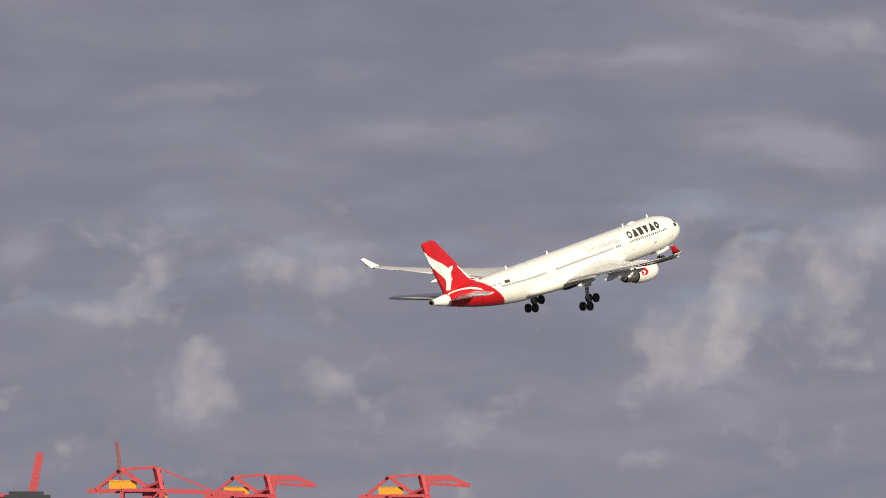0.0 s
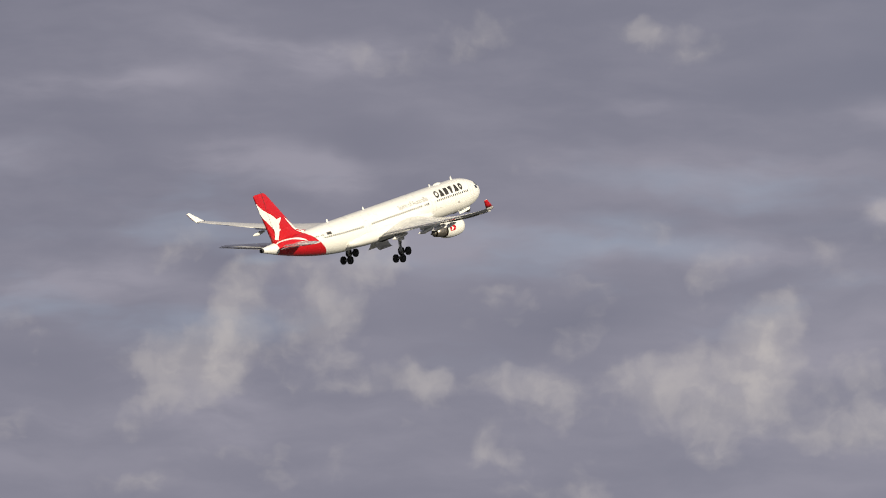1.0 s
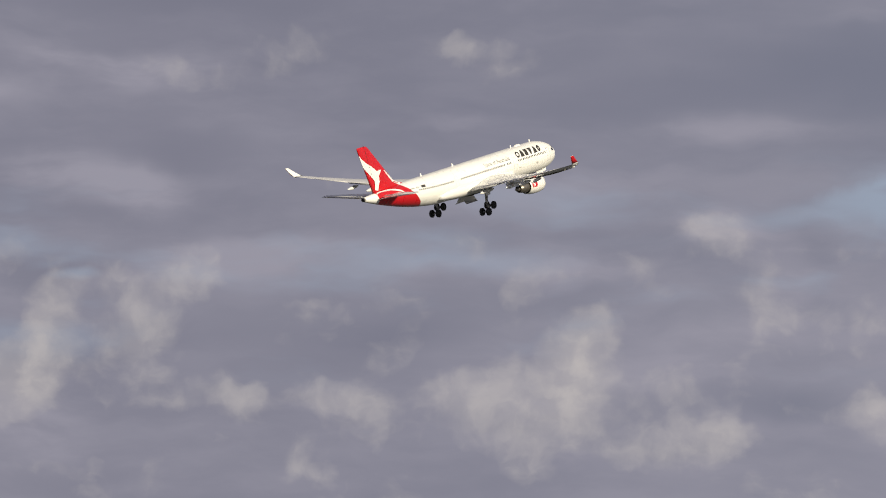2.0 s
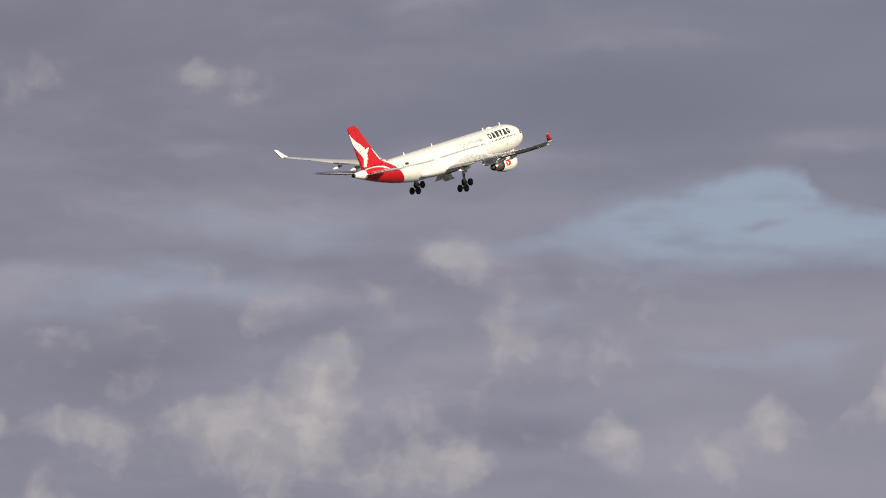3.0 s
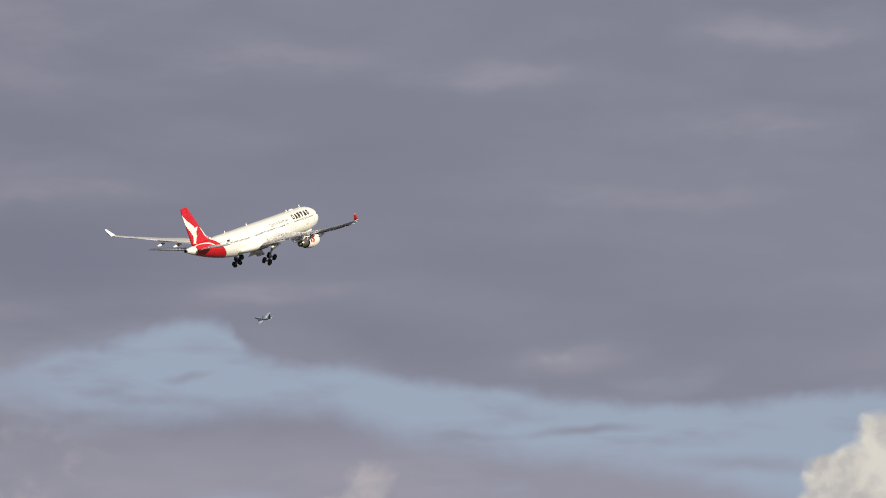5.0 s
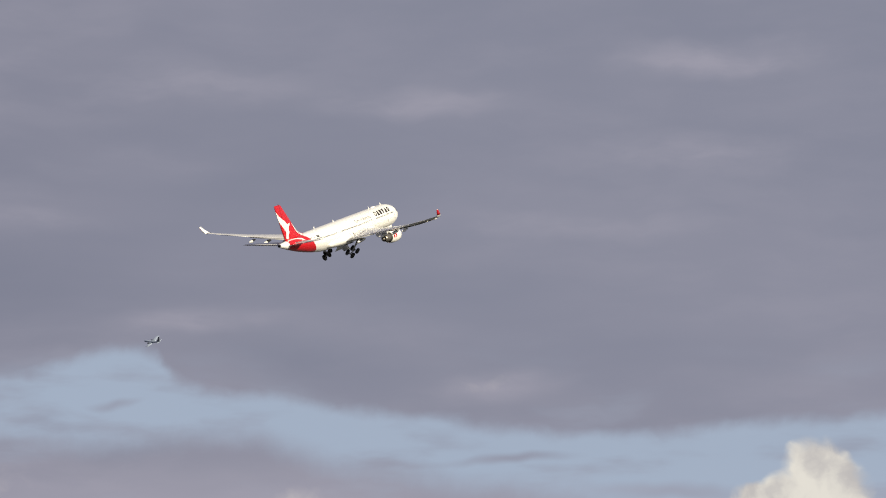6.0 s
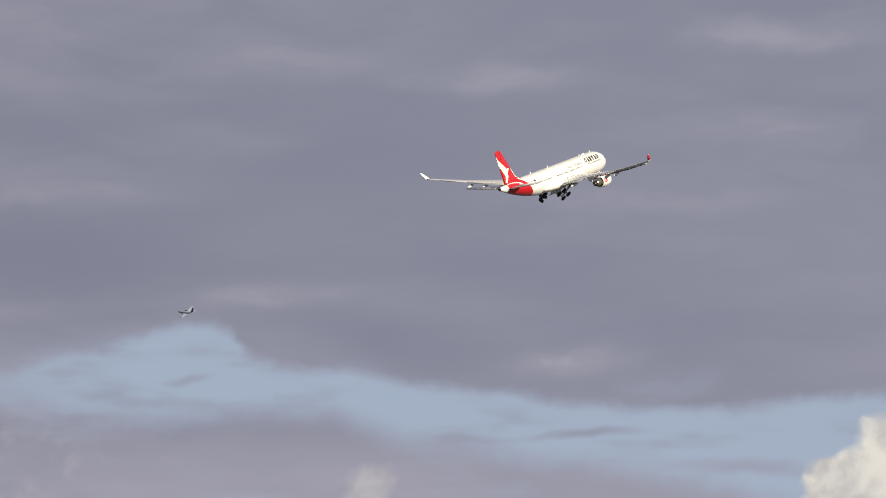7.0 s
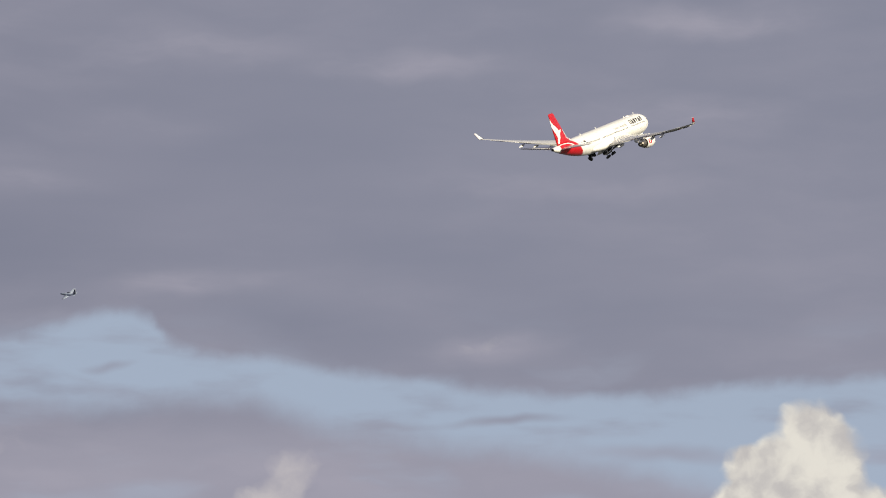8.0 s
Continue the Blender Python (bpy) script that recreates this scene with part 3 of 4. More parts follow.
def make_engine(plane, side):
    y, z, x0 = side * 9.37, -3.1, 9.3
    bm = bmesh.new()
    turned(bm, ((0.0, 1.24), (0.10, 1.32), (-0.25, 1.46), (-0.9, 1.56), (-1.9, 1.60), (-3.0, 1.56), (-4.0, 1.42), (-4.6, 1.28), (-4.65, 1.22), (-4.0, 1.28), (-1.2, 1.24), (-0.15, 1.22), (0.0, 1.30)), (x0, y, z), sides=40, caps=False)
    bmesh.ops.remove_doubles(bm, verts=bm.verts, dist=0.001)
    engine = part("engine", bm, WHITE, plane, "white turbofan nacelle with bare metal exhaust")
    bm = bmesh.new()
    turned(bm, ((-0.35, 1.49), (-0.05, 1.40), (0.11, 1.31), (0.14, 1.27), (0.09, 1.22), (-0.1, 1.19)), (x0, y, z), sides=40, caps=False)
    part("intake_lip", bm, PALE, engine, "polished metal intake lip")
    bm = bmesh.new()
    turned(bm, ((-1.1, 1.24), (-1.15, 0.45), (-0.55, 0.02)), (x0, y, z), sides=30)
    part("fan", bm, BLACK, engine, "dark fan disc")
    bm = bmesh.new()
    turned(bm, ((-3.9, 1.02), (-4.9, 1.00), (-6.0, 0.84), (-6.9, 0.66), (-6.92, 0.60), (-6.2, 0.62)), (x0, y, z), sides=32, caps=False)
    part("core_cowl", bm, METAL, engine, "bare metal exhaust cowl")
    bm = bmesh.new()
    turned(bm, ((-6.3, 0.46), (-7.0, 0.40), (-8.1, 0.04)), (x0, y, z), sides=24)
    part("exhaust_cone", bm, METAL, engine, "tapered exhaust plug")
    # flat black ring across the duct mouth, in place of its inner shade
    bm = bmesh.new()
    turned(bm, ((-4.5, 1.3), (-4.52, 1.0)), (x0, y, z), sides=32, caps=False)
    part("bypass_duct_shade", bm, BLACK, engine)
    # pylon
    bm = bmesh.new()
    wx, wc, wz, wt, ww = wing_at(9.37)
    rows = []
    for px, low, high, half in ((x0 - 1.4, z + 1.55, z + 1.66, 0.05), (x0 - 3.0, z + 1.4, z + 1.95, 0.24), (x0 - 5.0, z + 0.9, wz + 0.1, 0.28), (x0 - 7.2, z + 0.55, wz, 0.26), (x0 - 9.4, z + 0.75, wz - 0.1, 0.18), (x0 - 10.8, wz - 0.55, wz - 0.25, 0.03)):
        rows.append([Vector((px, y + a, b)) for a, b in ((-half, low), (half, low), (half, high), (-half, high))])
    loft(bm, rows)
    part("pylon", bm, GREY, engine, "grey engine pylon", smooth=False)
    # red flash with a pale figure on the rear of the cowl, both sides
    for face in (1, -1):
        for name, mat, lift, xa, xb, a0, a1, lean in (("cowl_flash", RED, 0.012, -2.75, -4.3, 20, 66, 0.9), ("cowl_figure", WHITE, 0.022, -3.35, -3.75, 26, 56, 0.9)):
            bm = bmesh.new()
            rings = []
            for i in range(5):
                row = []
                for j in range(7):
                    q = j / 6
                    a = radians(a0 - 30 + (a1 - a0) * q)
                    px = max(xa + (xb - xa) * i / 4 * (1 - 0.8 * abs(q - 0.4)) - lean * abs(q - 0.4), -4.55)
                    r = lerp_rows(((-4.65, 1.27), (-4.0, 1.42), (-3.0, 1.56), (-1.9, 1.60)), px)[1] + lift
                    row.append(bm.verts.new((x0 + px, y + face * math.cos(a) * r, z + math.sin(a) * r)))
                rings.append(row)
            for a, b in zip(rings, rings[1:]):
                for j in range(6):
                    bm.faces.new((a[j], b[j], b[j + 1], a[j + 1]))
            part(name, bm, mat, engine)
    return engine


def ribbon(bm, path, flat_to):
    """A band of changing width along (a, b, width) points; flat_to maps its plane to space."""
    fine = []
    for k in range(len(path) - 1):
        p0, p1, p2, p3 = (path[max(k - 1, 0)], path[k], path[k + 1], path[min(k + 2, len(path) - 1)])
        for i in range(6):
            s = i / 6
            fine.append([0.5 * (2 * b + (c - a) * s + (2 * a - 5 * b + 4 * c - d) * s * s + (3 * b - a - 3 * c + d) * s**3) for a, b, c, d in zip(p0, p1, p2, p3)])
    fine.append(list(path[-1]))
    rows = []
    for k, (a, b, w) in enumerate(fine):
        da = fine[min(k + 1, len(fine) - 1)][0] - fine[max(k - 1, 0)][0]
        db = fine[min(k + 1, len(fine) - 1)][1] - fine[max(k - 1, 0)][1]
        size = math.hypot(da, db) or 1.0
        rows.append([bm.verts.new(flat_to(a - db / size * w * q, b + da / size * w * q)) for q in (-0.5, 0.0, 0.5)])
    for r, s in zip(rows, rows[1:]):
        for i in range(2):
            bm.faces.new((r[i], r[i + 1], s[i + 1], s[i]))


FIN = (  # height, leading edge x, chord, thickness
    (1.6, -17.2, 12.2, 0.075), (2.5, -20.4, 9.2, 0.08), (3.1, -22.6, 7.25, 0.10), (9.95, -29.15, 3.45, 0.095), (10.35, -29.7, 3.0, 0.085), (10.48, -30.2, 2.35, 0.05),
)


def make_fin(plane):
    bm = bmesh.new()
    rings = []
    for z, le, c, t in FIN:
        rings.append(airfoil((le, 0, z), c, t, 0, 0.0, 14, axis="y"))
    loft(bm, rings)
    fin = part("tail_fin", bm, RED, plane, "red tail fin with a white leaping figure")

    def on_fin(side):
        def place(a, b):
            _, le, c, t = lerp_rows(FIN, b)
            s = min(max((le - a) / c, 0.004), 0.996)
            half = 5 * t * (0.2969 * math.sqrt(s) - 0.126 * s - 0.3516 * s**2 + 0.2843 * s**3 - 0.1 * s**4) * c
            return Vector((le - s * c, side * (half + 0.02), b))
        return place

    for side in (1, -1):
        bm = bmesh.new()
        ribbon(bm, ((-32.2, 9.1, 0.05), (-31.6, 8.0, 0.7), (-30.6, 6.95, 1.2), (-29.2, 5.85, 1.6), (-28.15, 4.8, 1.7), (-28.0, 3.75, 1.15), (-28.3, 2.4, 0.9)), on_fin(side))
        part("white_figure", bm, WHITE, fin, "white curved figure")
        bm = bmesh.new()
        ribbon(bm, ((-28.4, 4.6, 1.1), (-27.6, 5.15, 0.95), (-27.0, 5.5, 0.6), (-26.5, 5.75, 0.08)), on_fin(side))
        part("figure_head", bm, WHITE, fin)
        bm = bmesh.new()
        ribbon(bm, ((-28.0, 4.1, 0.5), (-27.4, 3.75, 0.3), (-27.1, 4.0, 0.1)), on_fin(side))
        part("figure_paw", bm, WHITE, fin)
        # white band down the foot of the fin's leading edge
        bm = bmesh.new()
        ribbon(bm, ((-25.5, 5.5, 0.12), (-24.2, 4.25, 0.4), (-23.0, 3.25, 0.65), (-20.9, 2.5, 0.8)), on_fin(side))
        part("leading_edge_band", bm, WHITE, fin)
        bm = bmesh.new()
        line = on_fin(side)
        ribbon(bm, ((-30.6, 10.7, 0.06), (-29.7, 6.8, 0.05), (-28.4, 2.9, 0.05)), line)
        part("rudder_gap", bm, DARK, fin)
    return fin


def make_stabilizer(plane, side):
    bm = bmesh.new()
    rows = ((0.0, -22.4, 6.6, 0.95), (1.6, -23.5, 5.8, 1.1), (9.3, -28.9, 2.35, 2.0), (9.7, -29.4, 1.7, 2.03))
    rings = [airfoil((le, side * y, z), c, 0.085, 1.0, -0.01, 12) for y, le, c, z in rows]
    loft(bm, rings)
    stab = part("tailplane", bm, GREY, plane, "grey tailplane half")
    bm = bmesh.new()
    rings = [airfoil((le - c * 0.72, side * y, z + 0.06 * c), c * 0.30, 0.085, 0.5, 0, 8) for y, le, c, z in ((2.0, -23.8, 5.6, 1.15), (9.2, -28.85, 2.4, 1.99))]
    loft(bm, rings)
    part("elevator", bm, PALE, stab)
    return stab


def make_hull(plane):
    bm = bmesh.new()
    stations = [NOSE_X - 8.57 * (i / 26) ** 2.2 for i in range(27)] + [21.0 - i * 1.0 for i in range(1, 31)] + [-9.4 - 0.5 * i for i in range(1, 46)] + [TAIL_X]
    rings = []
    for x in stations:
        z, r = section(x)
        rings.append([Vector((x, math.sin(a) * r, z + math.cos(a) * r)) for a in (2 * math.pi * i / 56 for i in range(56))])
    loft(bm, rings)
    body = part("fuselage", bm, LIVERY, plane, "white fuselage with a red tail section")
    # auxiliary exhaust at the tail
    bm = bmesh.new()
    z, r = section(TAIL_X)
    turned(bm, ((0.05, r * 0.95), (-0.35, r * 0.8), (-0.36, r * 0.55), (0.0, r * 0.5)), (TAIL_X, 0, z), sides=20)
    part("tail_exhaust", bm, BLACK, body, "dark exhaust outlet")
    # belly fairing
    bm = bmesh.new()
    rings = []
    for i in range(25):
        s = i / 24
        x = 12.5 - 25.0 * s
        k = math.sin(math.pi * (0.02 + 0.96 * s)) ** 0.45
        rings.append([Vector((x, math.cos(a) * (2.35 + 1.15 * k), -1.75 - abs(math.sin(a)) ** 0.8 * math.copysign(1, math.sin(a)) * (0.4 + 1.25 * k))) for a in (2 * math.pi * j / 32 for j in range(32))])
    loft(bm, rings)
    part("belly_fairing", bm, WHITE, body, "white belly fairing at the wing root")
    # cabin windows, one strip of small panes each side
    for side in (1, -1):
        x = 25.0
        while x > -18.3:
            if not any(abs(x - d) < 0.95 for d in (24.2, 12.6, -6.8, -21.4)) and not 9.2 < x < 9.9:
                bm = bmesh.new()
                decal(bm, x + 0.12, x - 0.12, 71.5 * side, 78.5 * side, 0.02, 1, 2)
                part("cabin_window", bm, GLASS, body)
            x -= 0.533
        for x, w, low in ((24.2, 1.07, 108), (12.6, 1.07, 106), (-6.8, 0.9, 106)):
            bm = bmesh.new()
            h = w / 2
            for x0, x1, a0, a1 in ((x - h, x + h, 58, 58.9), (x - h, x + h, low, low + 0.9), (x - h, x - h + 0.05, 58.9, low), (x + h - 0.05, x + h, 58.9, low)):
                decal(bm, x0, x1, a0 * side, a1 * side, 0.012, 2, 8)
            part("cabin_door", bm, SEAM, body, "outlined cabin door")
        # small plaques and hatches
        for x, a, w, h in ((14.6, 100, 0.9, 2.0), (10.6, 108, 1.4, 1.6), (-1.5, 97, 1.6, 1.5), (-10.5, 108, 1.2, 1.5), (20.2, 100, 0.6, 8)):
            bm = bmesh.new()
            decal(bm, x, x - w, a * side, (a + h) * side, 0.013, 1, 2)
            part("hatch", bm, SEAM, body)
        # dark flag and a row of small bars behind the last cabin windows
        bm = bmesh.new()
        decal(bm, -16.2, -17.4, 57 * side, 68 * side, 0.02, 2, 3)
        part("flag_patch", bm, DARK, body, "small dark flag")
        bm = bmesh.new()
        for i in range(6):
            if i != 2:
                decal(bm, -18.2 - i * 0.42, -18.47 - i * 0.42, 61 * side, 67 * side, 0.02, 1, 2)
        tagged(part("small_bars", bm, SILVER, body), kind="stuff")
        # bold title as six dark blocks
        for i in range(6):
            bm = bmesh.new()
            x = 13.8 + i * 1.44 if side == 1 else 22.3 - i * 1.44
            shapes(bm, x, side, i)
            part("title_block", bm, DARK, body, "bold dark title block")
        # foot of the figure, on the hull
        bm = bmesh.new()
        ribbon(bm, ((-29.2, 1.5, 0.1), (-28.3, 0.8, 0.6), (-26.8, 0.85, 0.55), (-25.0, 1.25, 0.5), (-23.4, 1.9, 0.45), (-22.3, 2.5, 0.05)), lambda a, b: hull(a, math.degrees(b / 2.0) * side, 0.02))
        part("figure_foot", bm, WHITE, body)
        # flight deck windows
        bm = bmesh.new()
        for x0, x1, a0, a1 in ((27.1, 27.8, 8, 34), (26.7, 27.45, 37, 58), (25.9, 26.85, 60, 74)):
            decal(bm, x0, x1, a0 * side, a1 * side, 0.02, 3, 4)
        part("flight_deck_window", bm, GLASS, body, "dark flight deck glazing")
        tagged(words("Spirit of Australia", 1.2, 3.0, 1.2, side, "slogan", SILVER, body), kind="stuff")
    # blade aerials on the roof
    for x, h in ((22.4, 0.5), (16.0, 0.42), (-3.5, 0.5), (-13.8, 0.5)):
        bm = bmesh.new()
        rings = [airfoil((x + 0.25, 0, R + DROP - 0.1), 0.6, 0.16, 0, 0, 7, "y"), airfoil((x - 0.05, 0, R + DROP + h), 0.3, 0.14, 0, 0, 7, "y")]
        loft(bm, rings)
        part("aerial", bm, WHITE, body)
    bm = bmesh.new()
    rings = []
    for i in range(13):
        s = i / 12
        k = max(math.sin(math.pi * s), 0.02) ** 0.6
        rings.append([Vector((19.2 - 2.4 * s, math.cos(a) * 0.42 * k, R + DROP - 0.08 + math.sin(a) * 0.36 * k)) for a in (2 * math.pi * j / 14 for j in range(14))])
    loft(bm, rings)
    part("radome", bm, WHITE, body, "white antenna dome")
    return body


def shapes(bm, x, side, i):
    """One bold plain shape of the title: ring, wedge, slab, wedge, wedge, oval."""
    way = 1 if side == 1 else -1
    top, bottom, lean = 38.0, 66.0, 0.30 * way
    w = (1.20, 1.24, 1.14, 1.08, 1.24, 1.0)[i]

    def at(p, q):
        """p along the title, q from its foot to its head, both 0 to 1."""
        return hull(x + way * w * p + lean * (q - 0.5), (bottom + (top - bottom) * q) * side, 0.018)

    def strip(rows):
        made = [[bm.verts.new(at(p, q)) for p, q in row] for row in rows]
        for a, b in zip(made, made[1:]):
            for j in range(len(a) - 1):
                bm.faces.new((a[j], a[j + 1], b[j + 1], b[j]))

    if i in (0, 5):
        inner = 0.52 if i == 0 else 0.30
        strip([[(0.5 + 0.5 * k * math.cos(a), 0.5 + 0.5 * k * math.sin(a)) for k in (inner, 1.0)] for a in (2 * math.pi * j / 20 for j in range(21))])
    else:
        foot, head = ((1.0, 0.34), (0.86, 0.86), (0.36, 1.0), (1.0, 0.34))[i - 1]
        strip([[(0.5 + (p - 0.5) * (foot + (head - foot) * q), q) for p in (0.0, 0.5, 1.0)] for q in (j / 6 for j in range(7))])


def wheel_mesh(r=0.70, w=0.5):
    tyre = bmesh.new()
    turned(tyre, ((-w * 0.30, r * 0.52), (-w * 0.46, r * 0.62), (-w * 0.50, r * 0.86), (-w * 0.36, r * 0.98), (0, r), (w * 0.36, r * 0.98), (w * 0.50, r * 0.86), (w * 0.46, r * 0.62), (w * 0.30, r * 0.52)), axis="y", sides=24)
    rim = bmesh.new()
    turned(rim, ((-w * 0.42, r * 0.16), (-w * 0.36, r * 0.50), (w * 0.36, r * 0.50), (w * 0.42, r * 0.16)), axis="y", sides=18)
    return tyre, rim


def make_main_gear(plane, side):
    """Leg with its origin on the hinge; the bogie hangs nose up."""
    bm = bmesh.new()
    tube(bm, (0, 0, 0.3), (0, 0, -2.0), 0.26, 0.24)
    tube(bm, (0, 0, -2.0), (0, 0, -3.9), 0.16, 0.16)
    tube(bm, (1.4, 0, 0.1), (0.1, 0, -1.3), 0.09)
    tube(bm, (0, -side * 1.9, 0.2), (0, 0, -1.1), 0.10)
    beam(bm, (-0.34, 0, -1.1), (-0.5, 0, -2.9), 0.12, 0.1)
    beam(bm, (-0.5, 0, -2.9), (-0.1, 0, -3.7), 0.12, 0.1)
    leg = part("main_gear_leg", bm, STRUT, plane, "lowered main landing gear with four wheels")
    tilt = Matrix.Translation((0, 0, -3.9)) @ Matrix.Rotation(radians(-27), 4, "Y")
    bm = bmesh.new()
    beam(bm, (-1.05, 0, 0), (1.05, 0, 0), 0.24, 0.26)
    for x in (-0.99, 0.99):
        tube(bm, (x, -0.72, 0), (x, 0.72, 0), 0.09)
    bm.transform(tilt)
    part("bogie_beam", bm, STRUT, leg, smooth=False)
    tyre, rim = wheel_mesh()
    first = None
    for x in (-0.99, 0.99):
        for y in (-0.70, 0.70):
            at = tilt @ Matrix.Translation((x, y, 0))
            if first is None:
                a, b = part("tyre", tyre, RUBBER, leg, "black tyre"), part("wheel_rim", rim, HUB, leg)
                first = (a, b)
            else:
                a, b = first[0].copy(), first[1].copy()
                scene.collection.objects.link(a)
                scene.collection.objects.link(b)
            a.matrix_basis = b.matrix_basis = at
    bm = bmesh.new()
    rows = [[Vector((x, side * y, z)) for x, y, z in ((0.75, 0.32, zz), (-0.75, 0.32, zz), (-0.75, 0.38, zz), (0.75, 0.38, zz))] for zz in (0.1, -1.5)]
    loft(bm, rows)
    part("leg_door", bm, WHITE, leg, smooth=False)
    leg.location = (-2.0, side * 5.34, -1.75)
    # inboard bay door, hinged at the keel
    bm = bmesh.new()
    rows = []
    for i in range(5):
        a = radians(-4 + 30 * i / 4)
        y, z = side * (0.35 + 1.9 * math.sin(a)), -3.35 - 1.35 * math.sin(radians(84 * i / 4)) * 1.0
        rows.append([Vector((x, y + d, z)) for x, d in ((1.3, 0.0), (-2.3, 0.0), (-2.3, side * 0.09), (1.3, side * 0.09))])
    loft(bm, rows)
    door = part("gear_bay_door", bm, WHITE, plane, "open white gear bay door under the belly", smooth=False)
    hinge = Vector((0, side * 0.35, -3.35))
    door.data.transform(Matrix.Translation(-hinge))
    door.location = hinge
    # black sheet on the belly that stands for the shaded open bay
    bm = bmesh.new()
    rows = [[Vector((x, side * y, -3.02)) for x in (1.4, -2.4)] for y in (0.45, 2.2)]
    grid = [[bm.verts.new(p - Vector((0, 0, 0.26 if i == 0 else 0.15))) for p in r] for i, r in enumerate(rows)]
    bm.faces.new((grid[0][0], grid[0][1], grid[1][1], grid[1][0]))
    bay = part("gear_bay_shade", bm, BLACK, plane)
    sol = bay.modifiers.new("thick", "SOLIDIFY")
    sol.thickness = 0.08
    return leg, door


def make_nose_gear(plane):
    bm = bmesh.new()
    tube(bm, (0, 0, 0.3), (0, 0, -2.3), 0.14, 0.10)
    tube(bm, (1.0, 0, 0.1), (0.05, 0, -1.2), 0.06)
    leg = part("nose_gear_leg", bm, STRUT, plane, "nose landing gear folding forward")
    tyre, rim = wheel_mesh(0.52, 0.36)
    a, b = part("tyre", tyre, RUBBER, leg, "black tyre"), part("wheel_rim", rim, HUB, leg)
    a2, b2 = a.copy(), b.copy()
    for ob in (a2, b2):
        scene.collection.objects.link(ob)
    for ob in (a, b):
        ob.location = (0, 0.36, -2.3)
    for ob in (a2, b2):
        ob.location = (0, -0.36, -2.3)
    leg.location = (23.4, 0, -2.45)
    for side in (1, -1):
        bm = bmesh.new()
        rows = []
        for x in (25.6, 24.6, 23.4, 22.4):
            z = section(x)[0] - section(x)[1] * 0.96
            rows.append([Vector((x, side * y, z + d)) for y, d in ((0.55, 0.12), (0.68, -0.5), (0.74, -0.5), (0.61, 0.12))])
        loft(bm, rows)
        part("nose_gear_door", bm, WHITE, plane, "open white nose gear door", smooth=False)
    return leg


airliner = thing("airliner", "white twin-engine airliner with red tail, climbing with wheels down", "airplane")
make_hull(airliner)
for s in (1, -1):
    make_wing(airliner, s)
    make_engine(airliner, s)
    make_stabilizer(airliner, s)
make_fin(airliner)
(port_gear, port_door), (starboard_gear, starboard_door) = make_main_gear(airliner, 1), make_main_gear(airliner, -1)
nose_gear = make_nose_gear(airliner)


# ---- second aircraft, far off ----
def make_small_plane():
    plane = thing("distant_airplane", "small grey twin-engine airplane far off against cloud", "airplane")
    bm = bmesh.new()
    turned(bm, ((10.0, 0.05), (9.4, 0.55), (8.2, 1.0), (6.5, 1.18), (-2.0, 1.18), (-6.0, 0.75), (-9.6, 0.2)), sides=20)
    for v in bm.verts:
        if v.co.x < -2:
            v.co.z += (-2 - v.co.x) * 0.09
    part("fuselage", bm, HAZE, plane)
    for side in (1, -1):
        bm = bmesh.new()
        loft(bm, [airfoil((le, side * y, z), c, 0.12, 1, 0.02, 9) for y, le, c, z in ((0.0, 2.9, 4.6, -0.7), (3.6, 2.2, 4.2, -0.35), (10.9, 0.6, 2.7, 0.6))])
        part("wing", bm, HAZE, plane)
        bm = bmesh.new()
        loft(bm, [airfoil((le, side * y, z), c, 0.10, 0, 0, 8) for y, le, c, z in ((0.0, -7.4, 2.0, 0.7), (4.2, -8.6, 1.1, 1.1))])
        part("tailplane", bm, HAZE, plane)
        bm = bmesh.new()
        turned(bm, ((3.0, 0.1), (2.7, 0.5), (0.5, 0.55), (-1.6, 0.15)), (0.6, side * 3.4, -0.25), sides=14)
        part("engine", bm, SLATE, plane)
    bm = bmesh.new()
    loft(bm, [airfoil((le, 0, z), c, 0.10, 0, 0, 8, "y") for z, le, c in ((0.6, -5.4, 4.3), (1.6, -6.6, 3.3), (6.6, -9.2, 1.9))])
    part("tail_fin", bm, DULL_FIN, plane, "dark tail fin")
    return plane


small_plane = make_small_plane()
for piece in small_plane.children:
    piece.data.transform(Matrix.Scale(0.74, 4))


# ---- gull ----
FEATHER = material("gull_white", (0.60, 0.59, 0.57), 0.8, vary=0.1, scale=14.0)
MANTLE = material("gull_grey", (0.27, 0.27, 0.28), 0.8, vary=0.14, scale=18.0)
TIP = material("gull_black", (0.03, 0.03, 0.032), 0.8, vary=0.2, scale=18.0)
BILL = material("gull_bill", (0.20, 0.045, 0.035), 0.5, vary=0.1, scale=30.0)


